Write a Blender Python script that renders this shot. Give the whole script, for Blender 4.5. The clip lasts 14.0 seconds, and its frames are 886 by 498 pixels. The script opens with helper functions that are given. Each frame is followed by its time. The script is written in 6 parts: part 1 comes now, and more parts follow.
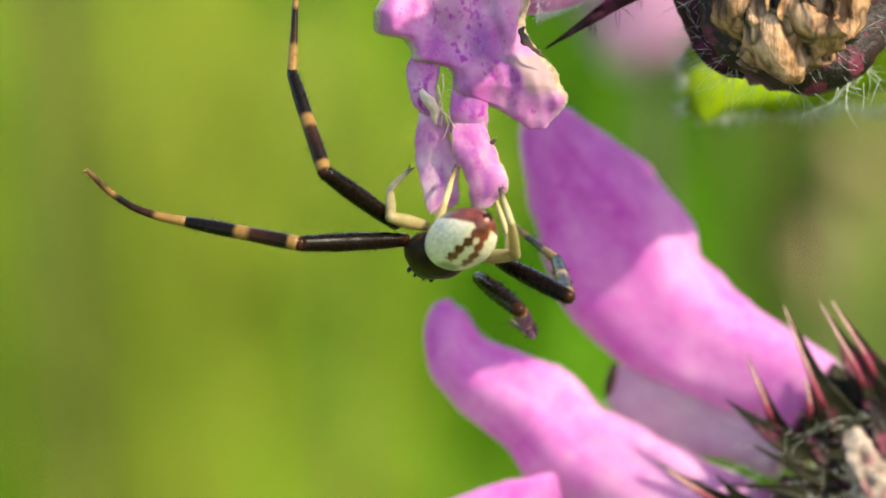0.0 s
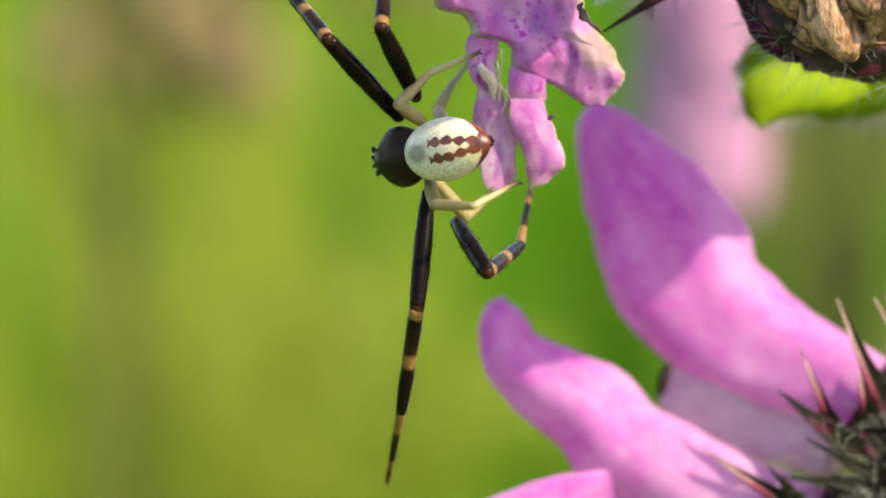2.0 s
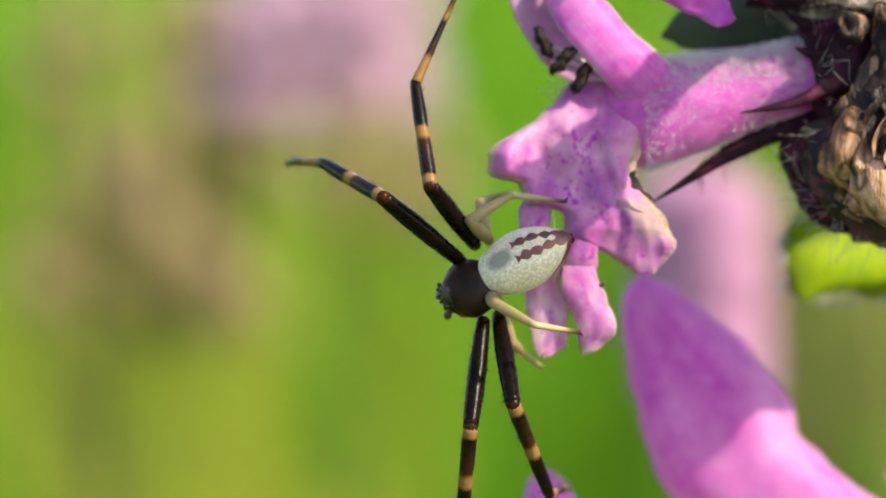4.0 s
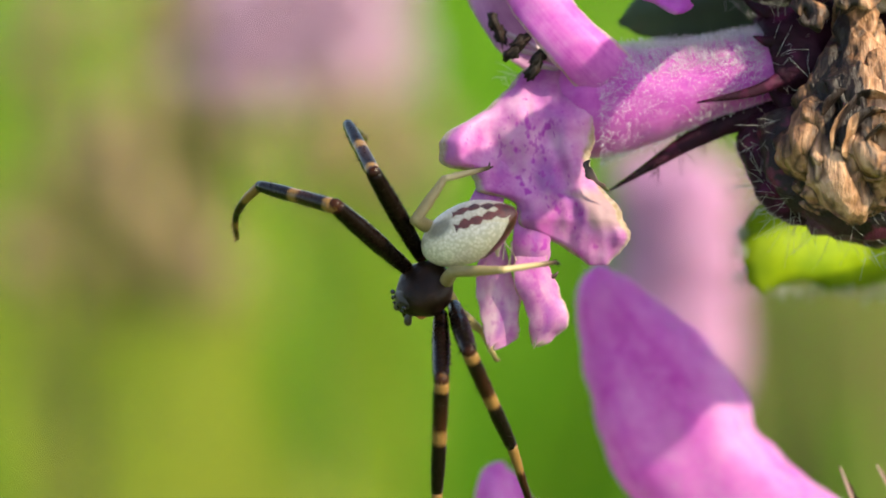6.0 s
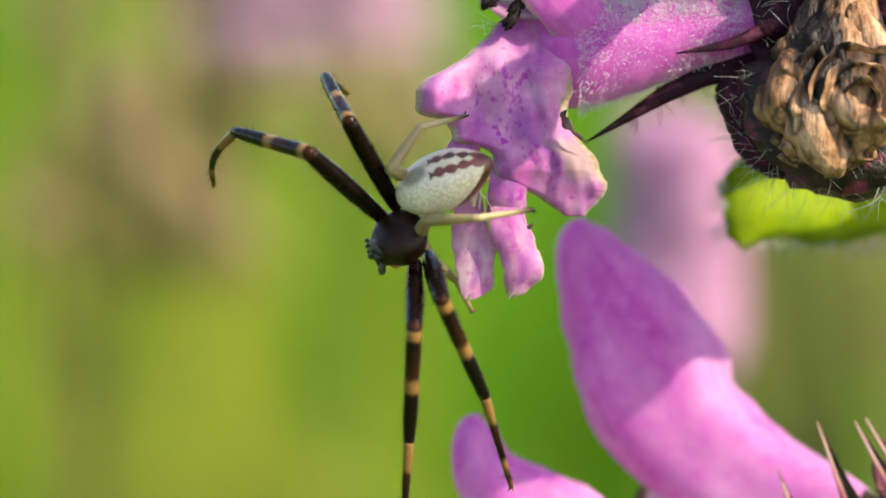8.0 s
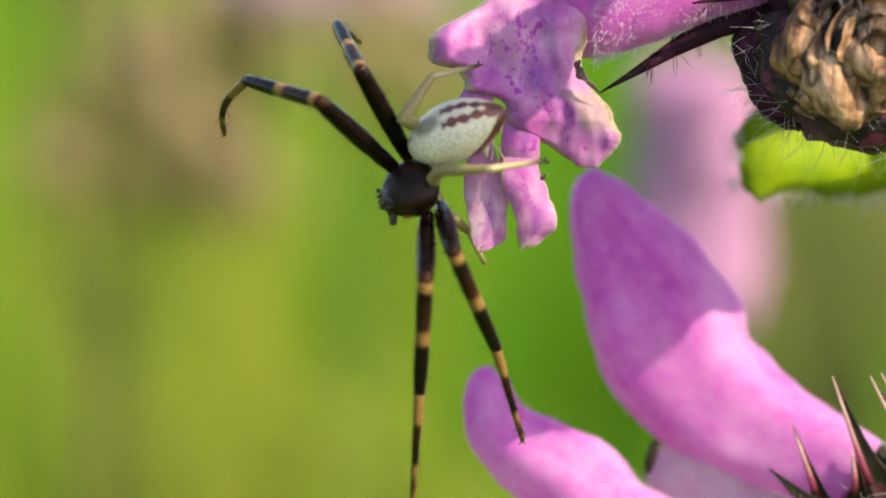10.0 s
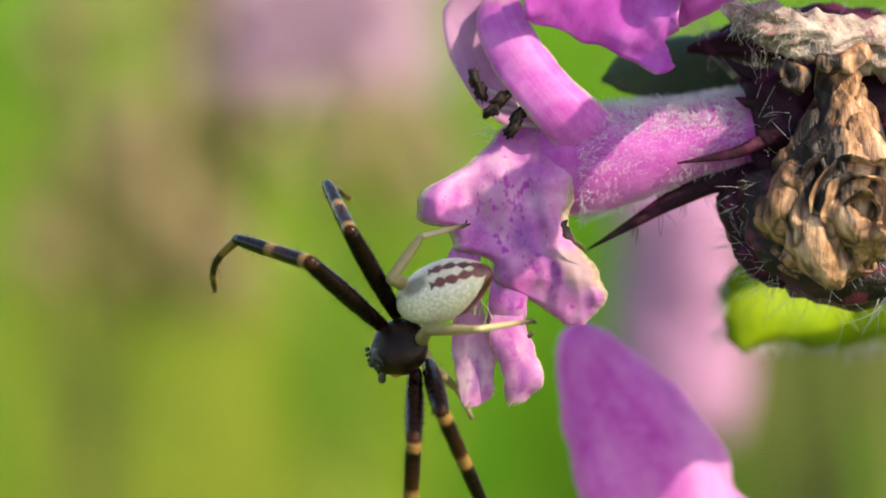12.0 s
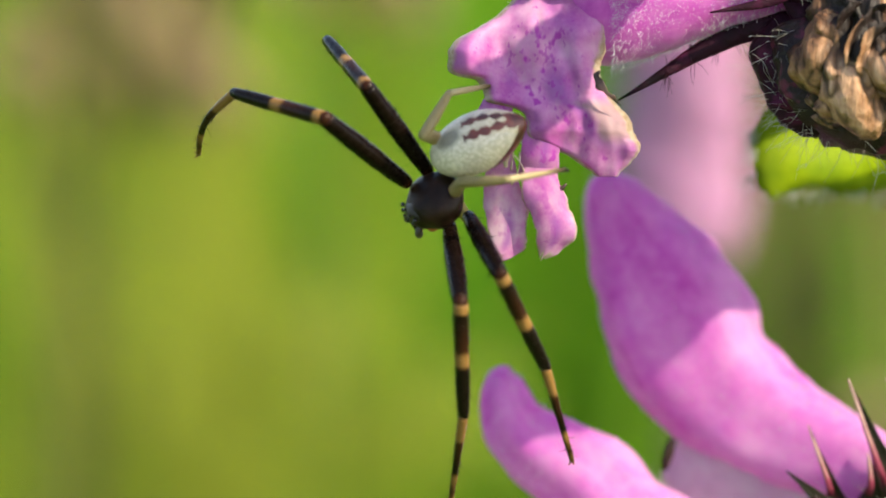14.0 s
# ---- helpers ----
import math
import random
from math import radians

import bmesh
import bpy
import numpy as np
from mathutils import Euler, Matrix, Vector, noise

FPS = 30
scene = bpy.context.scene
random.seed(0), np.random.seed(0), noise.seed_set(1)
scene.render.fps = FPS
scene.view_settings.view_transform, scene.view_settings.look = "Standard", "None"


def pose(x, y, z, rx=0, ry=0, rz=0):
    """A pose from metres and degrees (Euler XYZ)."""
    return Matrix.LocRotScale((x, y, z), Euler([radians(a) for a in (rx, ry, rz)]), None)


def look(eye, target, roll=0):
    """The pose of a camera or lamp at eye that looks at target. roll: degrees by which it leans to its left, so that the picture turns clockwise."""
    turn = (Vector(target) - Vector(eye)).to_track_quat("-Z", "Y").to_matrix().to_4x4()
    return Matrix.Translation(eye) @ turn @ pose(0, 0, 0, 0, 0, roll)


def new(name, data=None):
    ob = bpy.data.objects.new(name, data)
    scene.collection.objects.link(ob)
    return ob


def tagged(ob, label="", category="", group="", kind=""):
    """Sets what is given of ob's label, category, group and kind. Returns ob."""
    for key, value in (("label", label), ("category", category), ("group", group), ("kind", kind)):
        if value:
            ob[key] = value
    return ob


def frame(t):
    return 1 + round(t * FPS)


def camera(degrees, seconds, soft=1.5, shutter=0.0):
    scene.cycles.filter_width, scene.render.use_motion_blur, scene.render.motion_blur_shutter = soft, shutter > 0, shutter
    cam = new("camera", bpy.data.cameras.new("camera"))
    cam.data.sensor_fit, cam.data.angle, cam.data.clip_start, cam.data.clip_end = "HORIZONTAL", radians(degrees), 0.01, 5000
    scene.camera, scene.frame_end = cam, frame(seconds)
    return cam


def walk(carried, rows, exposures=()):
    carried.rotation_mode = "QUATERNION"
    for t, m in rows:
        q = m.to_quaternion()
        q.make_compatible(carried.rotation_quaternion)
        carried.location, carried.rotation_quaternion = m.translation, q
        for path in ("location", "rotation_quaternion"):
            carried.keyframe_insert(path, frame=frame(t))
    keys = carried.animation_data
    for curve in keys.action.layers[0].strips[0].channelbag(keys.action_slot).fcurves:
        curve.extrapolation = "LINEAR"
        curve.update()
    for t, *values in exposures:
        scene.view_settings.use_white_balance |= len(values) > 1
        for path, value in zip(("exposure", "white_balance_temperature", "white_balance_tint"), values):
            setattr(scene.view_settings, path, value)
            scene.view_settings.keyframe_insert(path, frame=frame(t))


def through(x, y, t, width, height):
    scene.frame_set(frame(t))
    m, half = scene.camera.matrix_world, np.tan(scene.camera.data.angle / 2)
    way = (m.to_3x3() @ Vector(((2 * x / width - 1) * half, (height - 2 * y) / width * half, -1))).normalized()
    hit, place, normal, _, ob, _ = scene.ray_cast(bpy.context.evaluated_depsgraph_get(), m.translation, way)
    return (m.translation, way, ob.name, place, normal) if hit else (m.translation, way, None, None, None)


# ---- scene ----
# Everything near the lens is laid out in millimetres in a frame of its own: x to the
# right, y away from the lens, z up; ROOT sets that frame on the meadow, 0.4 m over the ground.
MM = 0.001
ROOT = Matrix.Translation((0, 0, 0.40)) @ Matrix.Rotation(radians(-13.5), 4, "X")


def view(x, y, z, yaw, pitch, roll):
    """The pose of the lens, from millimetres and degrees in the plant's frame."""
    turn = (Matrix.Rotation(radians(yaw), 4, "Z") @ Matrix.Rotation(radians(90 + pitch), 4, "X")
            @ Matrix.Rotation(radians(roll), 4, "Z"))
    return ROOT @ Matrix.Translation((x * MM, y * MM, z * MM)) @ turn


cam = camera(14.0, 14.0, soft=1.8)
cam.data.dof.use_dof = True
cam.data.dof.focus_distance = 0.1005
cam.data.dof.aperture_fstop = 47.0
walk(cam, [
    (0.0, view(0.872, -101.818, 8.966, 1.206, -4.523, -1.917)),
    (0.5, view(2.450, -100.864, 6.790, 1.864, -4.066, -1.537)),
    (1.0, view(1.806, -101.207, 5.471, 2.407, -2.337, -1.268)),
    (1.5, view(1.118, -101.890, 3.127, 2.306, -0.714, -0.910)),
    (2.0, view(0.671, -103.036, 0.014, 1.979, 0.140, -1.009)),
    (2.5, view(1.468, -104.074, 0.815, 2.079, 1.430, -0.911)),
    (3.0, view(1.810, -104.553, -3.152, 2.352, 2.348, -0.674)),
    (3.5, view(-1.509, -104.709, -2.075, 1.612, 3.234, -0.818)),
    (4.0, view(-1.699, -103.718, -2.140, 1.443, 3.972, -0.603)),
    (4.2, view(-0.754, -103.496, -2.253, 1.144, 3.616, -0.689)),
    (6.3, view(-0.795, -100.926, -1.258, 1.363, 3.562, 0.081)),
    (6.5, view(-0.960, -100.285, 0.185, 2.327, 2.666, 0.609)),
    (7.0, view(-0.975, -99.678, -1.798, 1.724, 2.884, 0.647)),
    (7.5, view(-0.153, -100.179, -2.009, 1.753, 2.292, 0.523)),
    (8.0, view(0.574, -101.165, -2.074, 1.571, 3.056, 0.513)),
    (8.2, view(1.249, -101.338, -3.043, 2.047, 3.410, 0.633)),
    (10.3, view(0.553, -100.086, -1.799, 1.808, 2.115, 0.932)),
    (10.5, view(0.398, -99.997, -2.002, 1.658, 2.137, 0.911)),
    (11.0, view(1.305, -99.927, -1.450, 1.205, 2.097, 0.826)),
    (11.5, view(1.766, -100.522, -0.958, 1.078, 1.992, 0.732)),
    (12.0, view(0.663, -101.488, 0.291, 1.648, 3.421, 0.911)),
    (12.5, view(0.712, -102.832, -0.589, 1.404, 2.494, 0.913)),
    (13.0, view(-0.164, -103.969, -2.879, 2.053, 1.785, 0.937)),
    (13.5, view(1.246, -103.140, -1.485, 1.881, 2.380, 0.566)),
    (14.0, view(-0.911, -100.763, 1.647, 1.234, 0.319, 0.525)),
], exposures=[(0, 1.63, 6900, 1), (1.5, 1.57, 6900, 4), (3.0, 1.51, 6900, 8), (14, 1.46, 6900, 9)])

# ---- daylight ----
world = bpy.data.worlds.new("sky")
scene.world = world
world.use_nodes = True
SUN_UP, SUN_ROUND = 43.0, 118.0        # degrees over the horizon; clockwise from +y
sky = world.node_tree.nodes.new("ShaderNodeTexSky")
sky.sky_type = "NISHITA"
sky.sun_disc = False
sky.sun_elevation, sky.sun_rotation = radians(SUN_UP), radians(SUN_ROUND)
world.node_tree.nodes["Background"].inputs["Strength"].default_value = 0.15
world.node_tree.links.new(sky.outputs[0], world.node_tree.nodes["Background"].inputs["Color"])
sun = new("sun", bpy.data.lights.new("sun", "SUN"))
sun.data.energy, sun.data.angle, sun.data.color = 3.5, radians(0.53), (1.0, 0.93, 0.72)
to_sun = Vector((math.sin(radians(SUN_ROUND)) * math.cos(radians(SUN_UP)),
                 math.cos(radians(SUN_ROUND)) * math.cos(radians(SUN_UP)), math.sin(radians(SUN_UP))))
sun.matrix_world = look(to_sun * 5, (0, 0, 0))

# ---- materials ----
def is_socket(value):
    return isinstance(value, bpy.types.NodeSocket)


class Nodes:
    """A short hand for building a node tree."""

    def __init__(self, name):
        self.mat = bpy.data.materials.new(name)
        self.mat.use_nodes = True
        self.tree = self.mat.node_tree
        self.tree.nodes.clear()
        self.out = self.tree.nodes.new("ShaderNodeOutputMaterial")

    def add(self, kind, values=None, operation="", data_type=""):
        node = self.tree.nodes.new("ShaderNode" + kind)
        if operation:
            node.operation = operation
        if data_type:
            node.data_type = data_type
        for key, value in (values or {}).items():
            if is_socket(value):
                self.tree.links.new(value, node.inputs[key])
            else:
                node.inputs[key].default_value = value
        return node

    def math(self, op, a, b=0.0, c=0.0):
        return self.add("Math", {0: a, 1: b, 2: c}, operation=op).outputs[0]

    def ramp(self, fac, stops, mode="LINEAR"):
        node = self.add("ValToRGB", {"Fac": fac})
        node.color_ramp.interpolation = mode
        while len(node.color_ramp.elements) < len(stops):
            node.color_ramp.elements.new(0.5)
        for element, (place, colour) in zip(node.color_ramp.elements, stops):
            element.position, element.color = place, (*colour, 1)
        return node.outputs[0]

    def mix(self, fac, a, b):
        return self.add("Mix", {0: fac, 6: a if is_socket(a) else (*a, 1),
                                7: b if is_socket(b) else (*b, 1)}, data_type="RGBA").outputs[2]

    def place(self):
        return self.add("TexCoord").outputs["Object"]

    def noise(self, scale, detail=3.0, rough=0.5, vector=None, stretch=None):
        vector = vector or self.place()
        if stretch:
            vector = self.add("Mapping", {"Vector": vector, "Scale": stretch}).outputs[0]
        return self.add("TexNoise", {"Vector": vector, "Scale": scale, "Detail": detail, "Roughness": rough}).outputs["Fac"]

    def bump(self, height, distance, strength=1.0):
        return self.add("Bump", {"Height": height, "Distance": distance, "Strength": strength}).outputs[0]

    def finish(self, colour, rough=0.5, normal=None, through=0.0, through_colour=None, **more):
        values = {"Base Color": colour if is_socket(colour) else (*colour, 1), "Roughness": rough}
        if normal:
            values["Normal"] = normal
        values.update({key.replace("_", " "): value for key, value in more.items()})
        shader = self.add("BsdfPrincipled", values).outputs[0]
        if through:
            tint = through_colour or colour
            values = {"Color": tint if is_socket(tint) else (*tint, 1)}
            if normal:
                values["Normal"] = normal
            leak = self.add("BsdfTranslucent", values).outputs[0]
            shader = self.add("MixShader", {0: through, 1: shader, 2: leak}).outputs[0]
        self.tree.links.new(shader, self.out.inputs[0])
        return self.mat


def petal_material(name, pale, mid, deep, spots=0.0, edge=0.0, through=0.35, fuzz=0.25, relief=0.5, wilt=0.0, rim_from=0.93, bleach_glint=0.0, soft=0.0,
                   spots_at=(0.47, 0.18, 0.34, 0.47, 0.10, 0.26), wilt_at=(0.60, 0.13, 0.24, 0.66, 0.80), open_end=False):
    """Thin satin petal; u runs along it and v across, so veins, a freckled middle, a withered side, a browned rim and a
    bleached foot, mottled in paint like glinting fuzz, can follow."""
    n = Nodes(name)
    uv = n.add("UVMap").outputs[0]
    sep = n.add("SeparateXYZ", {0: uv})
    u, v = sep.outputs[0], sep.outputs[1]
    black, white = (0, 0, 0), (1, 1, 1)

    def band(value, middle, inner, outer):
        return n.ramp(n.math("ABSOLUTE", n.math("SUBTRACT", value, middle)), [(inner, white), (outer, black)])

    cloud = n.noise(420 if not spots else 650, 4, 0.6)
    vein = n.noise(5, 3, 0.6, uv, (0.18, 1.5, 1))
    fleck = n.noise(3600, 3, 0.6)
    blend = n.math("MULTIPLY_ADD", vein, 0.08 if spots else 0.32, n.math("MULTIPLY", cloud, 0.62 if spots else 0.40))
    blend = n.math("MULTIPLY_ADD", n.noise(1700, 4, 0.65), 0.30, blend)
    colour = n.ramp(blend, [(0.40, deep), (0.50, mid), (0.62, pale)])
    if soft:
        bloom = n.ramp(n.noise(300, 3, 0.6, None, (1.0, 1.0, 0.8)), [(0.50, black), (0.68, white)])
        colour = n.mix(n.math("MULTIPLY", bloom, 0.5), colour, (0.75, 0.40, 0.64))
    if bleach_glint:
        # pale pigment at the foot; the mottling also paints in glints of sunlit hairs
        foot = n.math("MULTIPLY_ADD", n.noise(1500, 5, 0.7), 0.9, n.math("SUBTRACT", u, 0.45))
        foot = n.ramp(foot, [(0.42, black), (0.85, white)])
        colour = n.mix(n.math("MULTIPLY", foot, bleach_glint), colour, (0.72, 0.48, 0.64))
    if spots:
        buff = n.ramp(n.noise(800, 4, 0.6, None, (1.0, 1.0, 0.6)), [(0.54, black), (0.68, white)])
        colour = n.mix(n.math("MULTIPLY", buff, 0.55), colour, (0.50, 0.36, 0.37))
        violet = n.math("MULTIPLY", band(u, 0.62, 0.10, 0.22), band(v, 0.61, 0.02, 0.14))
        colour = n.mix(n.math("MULTIPLY", violet, 0.75), colour, (0.36, 0.10, 0.40))
        flush = n.noise(620, 4, 0.6, None, (1.3, 1.0, 0.5))
        colour = n.mix(n.math("MULTIPLY", n.ramp(flush, [(0.50, black), (0.68, white)]), 0.45), colour, (0.35, 0.12, 0.43))
        zone = n.math("MULTIPLY", band(u, *spots_at[:3]), band(v, *spots_at[3:]))
        coarse = n.noise(2900, 2, 0.5, None, (1.0, 1.0, 0.75))
        small = n.noise(5200, 2, 0.5, None, (1.0, 1.0, 0.7))
        large_spot = n.ramp(n.math("MULTIPLY_ADD", zone, 0.11, coarse), [(0.675, black), (0.755, white)])
        small_spot = n.ramp(n.math("MULTIPLY_ADD", zone, 0.08, small), [(0.672, black), (0.735, white)])
        freckle = n.math("MAXIMUM", large_spot, n.math("MULTIPLY", small_spot, 0.7))
        colour = n.mix(n.math("MULTIPLY", freckle, spots), colour, (0.40, 0.04, 0.37))
    if wilt:
        place = n.math("MULTIPLY", band(u, *wilt_at[:3]), n.ramp(v, [(wilt_at[3], black), (wilt_at[4], white)]))
        patch = n.ramp(n.math("ADD", n.noise(1000, 4, 0.6), n.math("MULTIPLY", place, 0.25)), [(0.44, black), (0.62, white)])
        colour = n.mix(n.math("MULTIPLY", n.math("MULTIPLY", place, patch), wilt), colour, (0.46, 0.33, 0.27))
    if edge:
        rim = n.math("MULTIPLY", n.math("ABSOLUTE", n.math("SUBTRACT", v, 0.5)), 2.0)
        rim = rim if open_end else n.math("MAXIMUM", rim, u)
        worn = n.math("MULTIPLY_ADD", n.noise(700, 4, 0.6), 0.34, n.math("SUBTRACT", rim, rim_from - 0.43))
        worn = n.ramp(worn, [(0.585, black), (0.65, white)])
        colour = n.mix(n.math("MULTIPLY", worn, edge), colour, n.ramp(fleck, [(0.35, (0.36, 0.24, 0.13)), (0.6, (0.55, 0.45, 0.33))]))
    height = n.math("MULTIPLY_ADD", n.noise(900, 3, 0.5), 0.7, n.math("MULTIPLY", vein, 0.0 if spots else 0.4))
    height = n.math("MULTIPLY_ADD", n.noise(6000, 3, 0.6), 0.25, height)
    more = {"Subsurface_Weight": soft, "Subsurface_Radius": (1.0, 0.5, 0.8), "Subsurface_Scale": 0.0005} if soft else {}
    return n.finish(colour, n.math("MULTIPLY_ADD", fleck, 0.35, 0.36), n.bump(height, 0.00006, relief), through,
                    Sheen_Weight=fuzz, Sheen_Roughness=0.4, Specular_IOR_Level=0.3, **more)


def hide_material(name, dark, light, rough=0.45, grain=1500, depth=0.00005, through=0.0, spots=None, stain=None, shine=0.4):
    n = Nodes(name)
    large, fine = n.noise(grain * 0.25, 3), n.noise(grain, 5, 0.65)
    colour = n.ramp(n.math("ADD", n.math("MULTIPLY", large, 0.6), n.math("MULTIPLY", fine, 0.4)), [(0.36, dark), (0.64, light)])
    if stain:
        streaks = n.noise(grain * 0.45, 4, 0.6, None, (1.0, 1.0, 0.38))
        colour = n.mix(n.ramp(streaks, [(0.54, (0, 0, 0)), (0.63, (1, 1, 1))]), colour, stain)
    if spots:
        colour = n.mix(n.ramp(n.noise(grain * 0.6, 2), [(0.56, (0, 0, 0)), (0.64, (1, 1, 1))]), colour, spots)
    return n.finish(colour, n.math("MULTIPLY_ADD", fine, 0.3, rough - 0.1), n.bump(fine, depth, 0.8), through, Specular_IOR_Level=shine)


def banded_material(name, stops, rough=0.36, shine=0.12):
    """A spider's leg segment, ringed along its length (local z, in parts of 3.3 mm)."""
    n = Nodes(name)
    z = n.math("MULTIPLY", n.add("SeparateXYZ", {0: n.place()}).outputs[2], 1 / 0.0033)
    z = n.math("ADD", z, n.math("MULTIPLY", n.math("SUBTRACT", n.noise(3500, 3), 0.5), 0.035))
    colour = n.ramp(z, stops)
    fine = n.noise(6000, 4, 0.7)
    colour = n.mix(n.math("MULTIPLY", fine, 0.05), colour, (0.062, 0.0248, 0.0124))
    return n.finish(colour, n.math("MULTIPLY_ADD", fine, 0.25, rough - 0.1), n.bump(fine, 0.00002, 0.5), Specular_IOR_Level=shine)


PETAL = petal_material("petal_pink", (0.73, 0.28, 0.615), (0.65, 0.15, 0.545), (0.56, 0.078, 0.46), through=0.52, fuzz=0.5, bleach_glint=0.14, soft=0.4)
PETAL_BLEACHED = petal_material("petal_pink_bleached", (0.73, 0.31, 0.625), (0.65, 0.16, 0.545), (0.55, 0.080, 0.455), through=0.52, fuzz=0.5, bleach_glint=0.45, soft=0.4)
PETAL_TUBE = petal_material("petal_tube", (0.67, 0.22, 0.57), (0.60, 0.11, 0.50), (0.49, 0.05, 0.40), fuzz=0.6, through=0.45, soft=0.3)
PETAL_HOOD = petal_material("petal_hood", (0.66, 0.26, 0.56), (0.59, 0.14, 0.49), (0.48, 0.07, 0.40), edge=0.85, rim_from=0.92, fuzz=0.4, through=0.48, relief=0.35, soft=0.3)
PETAL_LIP = petal_material("petal_freckled", (0.66, 0.36, 0.55), (0.58, 0.215, 0.47), (0.46, 0.10, 0.38), spots=0.95, edge=0.95, rim_from=0.885, through=0.52, relief=0.4, wilt=0.75,
                           spots_at=(0.48, 0.20, 0.34, 0.52, 0.14, 0.30), wilt_at=(0.69, 0.06, 0.13, 0.58, 0.70), open_end=True)
PETAL_STRAND = petal_material("petal_strand", (0.66, 0.37, 0.55), (0.57, 0.22, 0.47), (0.46, 0.11, 0.40), spots=0.95, edge=0.6, rim_from=0.99, through=0.48, relief=0.4,
                              spots_at=(0.45, 0.35, 0.60, 0.50, 0.25, 0.5), open_end=True)
PETAL_TONGUE = petal_material("petal_tongue", (0.70, 0.47, 0.58), (0.60, 0.25, 0.48), (0.48, 0.11, 0.39), spots=0.45, edge=0.9, through=0.5, relief=0.4)
PETAL_FAR = petal_material("petal_mauve", (0.52, 0.33, 0.43), (0.46, 0.27, 0.37), (0.40, 0.22, 0.32), through=0.4)
PETAL_COLUMN = petal_material("petal_rose", (0.66, 0.38, 0.56), (0.62, 0.32, 0.52), (0.57, 0.26, 0.48), through=0.6)
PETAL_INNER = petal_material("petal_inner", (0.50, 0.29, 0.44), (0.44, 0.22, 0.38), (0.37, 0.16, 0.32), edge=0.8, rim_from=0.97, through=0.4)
PETAL_PALE = petal_material("petal_pale", (0.80, 0.66, 0.72), (0.76, 0.54, 0.65), (0.68, 0.40, 0.56), through=0.55, soft=0.3)
PETAL_DEEP = petal_material("petal_magenta", (0.62, 0.16, 0.56), (0.55, 0.085, 0.50), (0.44, 0.045, 0.40), edge=0.6, rim_from=0.99, through=0.5)


def dried_material():
    """Papery withered petal: tan, with a net of thin brown veins, blackened in long streaks that also stand in for
    groove shade.
    """
    n = Nodes("dried_petal")
    wrinkle = n.noise(900, 4, 0.6, None, (1.8, 1.8, 0.45))
    net = n.math("ABSOLUTE", n.math("SUBTRACT", n.noise(430, 2, 0.5, None, (1.3, 1.3, 0.8)), 0.5))
    large = n.noise(260, 3)
    grain = n.noise(4200, 3, 0.6)
    tone = n.math("MULTIPLY_ADD", grain, 0.14, n.math("ADD", n.math("MULTIPLY", wrinkle, 0.45), n.math("MULTIPLY", large, 0.43)))
    colour = n.ramp(tone, [(0.43, (0.045, 0.020, 0.009)), (0.52, (0.27, 0.130, 0.062)), (0.63, (0.58, 0.34, 0.205))])
    colour = n.mix(n.ramp(net, [(0.0, (0.9, 0.9, 0.9)), (0.022, (0, 0, 0))]), colour, (0.062, 0.0279, 0.0124))
    # blackened streaks; their colour also carries the shade of deep folds
    groove_streaks = n.noise(390, 4, 0.6, None, (1.25, 1.25, 0.28))
    colour = n.mix(n.ramp(groove_streaks, [(0.515, (0, 0, 0)), (0.57, (1, 1, 1))]), colour, (0.0150, 0.0080, 0.0060))
    height = n.math("MULTIPLY_ADD", n.math("MINIMUM", net, 0.06), 5.0, wrinkle)
    height = n.math("MULTIPLY_ADD", grain, 0.12, height)
    return n.finish(colour, n.math("MULTIPLY_ADD", grain, 0.3, 0.42), n.bump(height, 0.00034, 1.0), 0.12, Specular_IOR_Level=0.3)


def tooth_material():
    """A calyx tooth's stiff edge: wine red at its foot, bleached towards the point."""
    n = Nodes("tooth_red")
    u = n.add("SeparateXYZ", {0: n.add("UVMap").outputs[0]}).outputs[0]
    fine = n.noise(2600, 4, 0.65)
    tone = n.math("MULTIPLY_ADD", fine, 0.4, n.math("SUBTRACT", u, 0.2))
    colour = n.ramp(tone, [(0.10, (0.09, 0.008, 0.022)), (0.50, (0.22, 0.03, 0.06)), (0.85, (0.46, 0.28, 0.24))])
    return n.finish(colour, 0.45, n.bump(fine, 0.00006, 0.7), 0.2, Specular_IOR_Level=0.3)


def leaf_material():
    """A soft hairy leaf, yellow-green with a darker rim and sunken darker veins."""
    n = Nodes("leaf_green")
    sep = n.add("SeparateXYZ", {0: n.add("UVMap").outputs[0]})
    rim = n.math("MAXIMUM", n.math("MULTIPLY", n.math("ABSOLUTE", n.math("SUBTRACT", sep.outputs[1], 0.5)), 2.0), sep.outputs[0])
    large, fine = n.noise(240, 3), n.noise(900, 5, 0.65)
    colour = n.ramp(n.math("ADD", n.math("MULTIPLY", large, 0.6), n.math("MULTIPLY", fine, 0.4)), [(0.36, (0.14, 0.24, 0.005)), (0.62, (0.37, 0.46, 0.008))])
    dark = n.ramp(n.math("MULTIPLY_ADD", large, 0.35, n.math("SUBTRACT", rim, 0.17)), [(0.66, (0, 0, 0)), (0.95, (1, 1, 1))])
    colour = n.mix(n.math("MULTIPLY", dark, 0.6), colour, (0.06, 0.11, 0.006))
    return n.finish(colour, 0.5, n.bump(fine, 0.0001, 0.8), 0.5, Specular_IOR_Level=0.1)


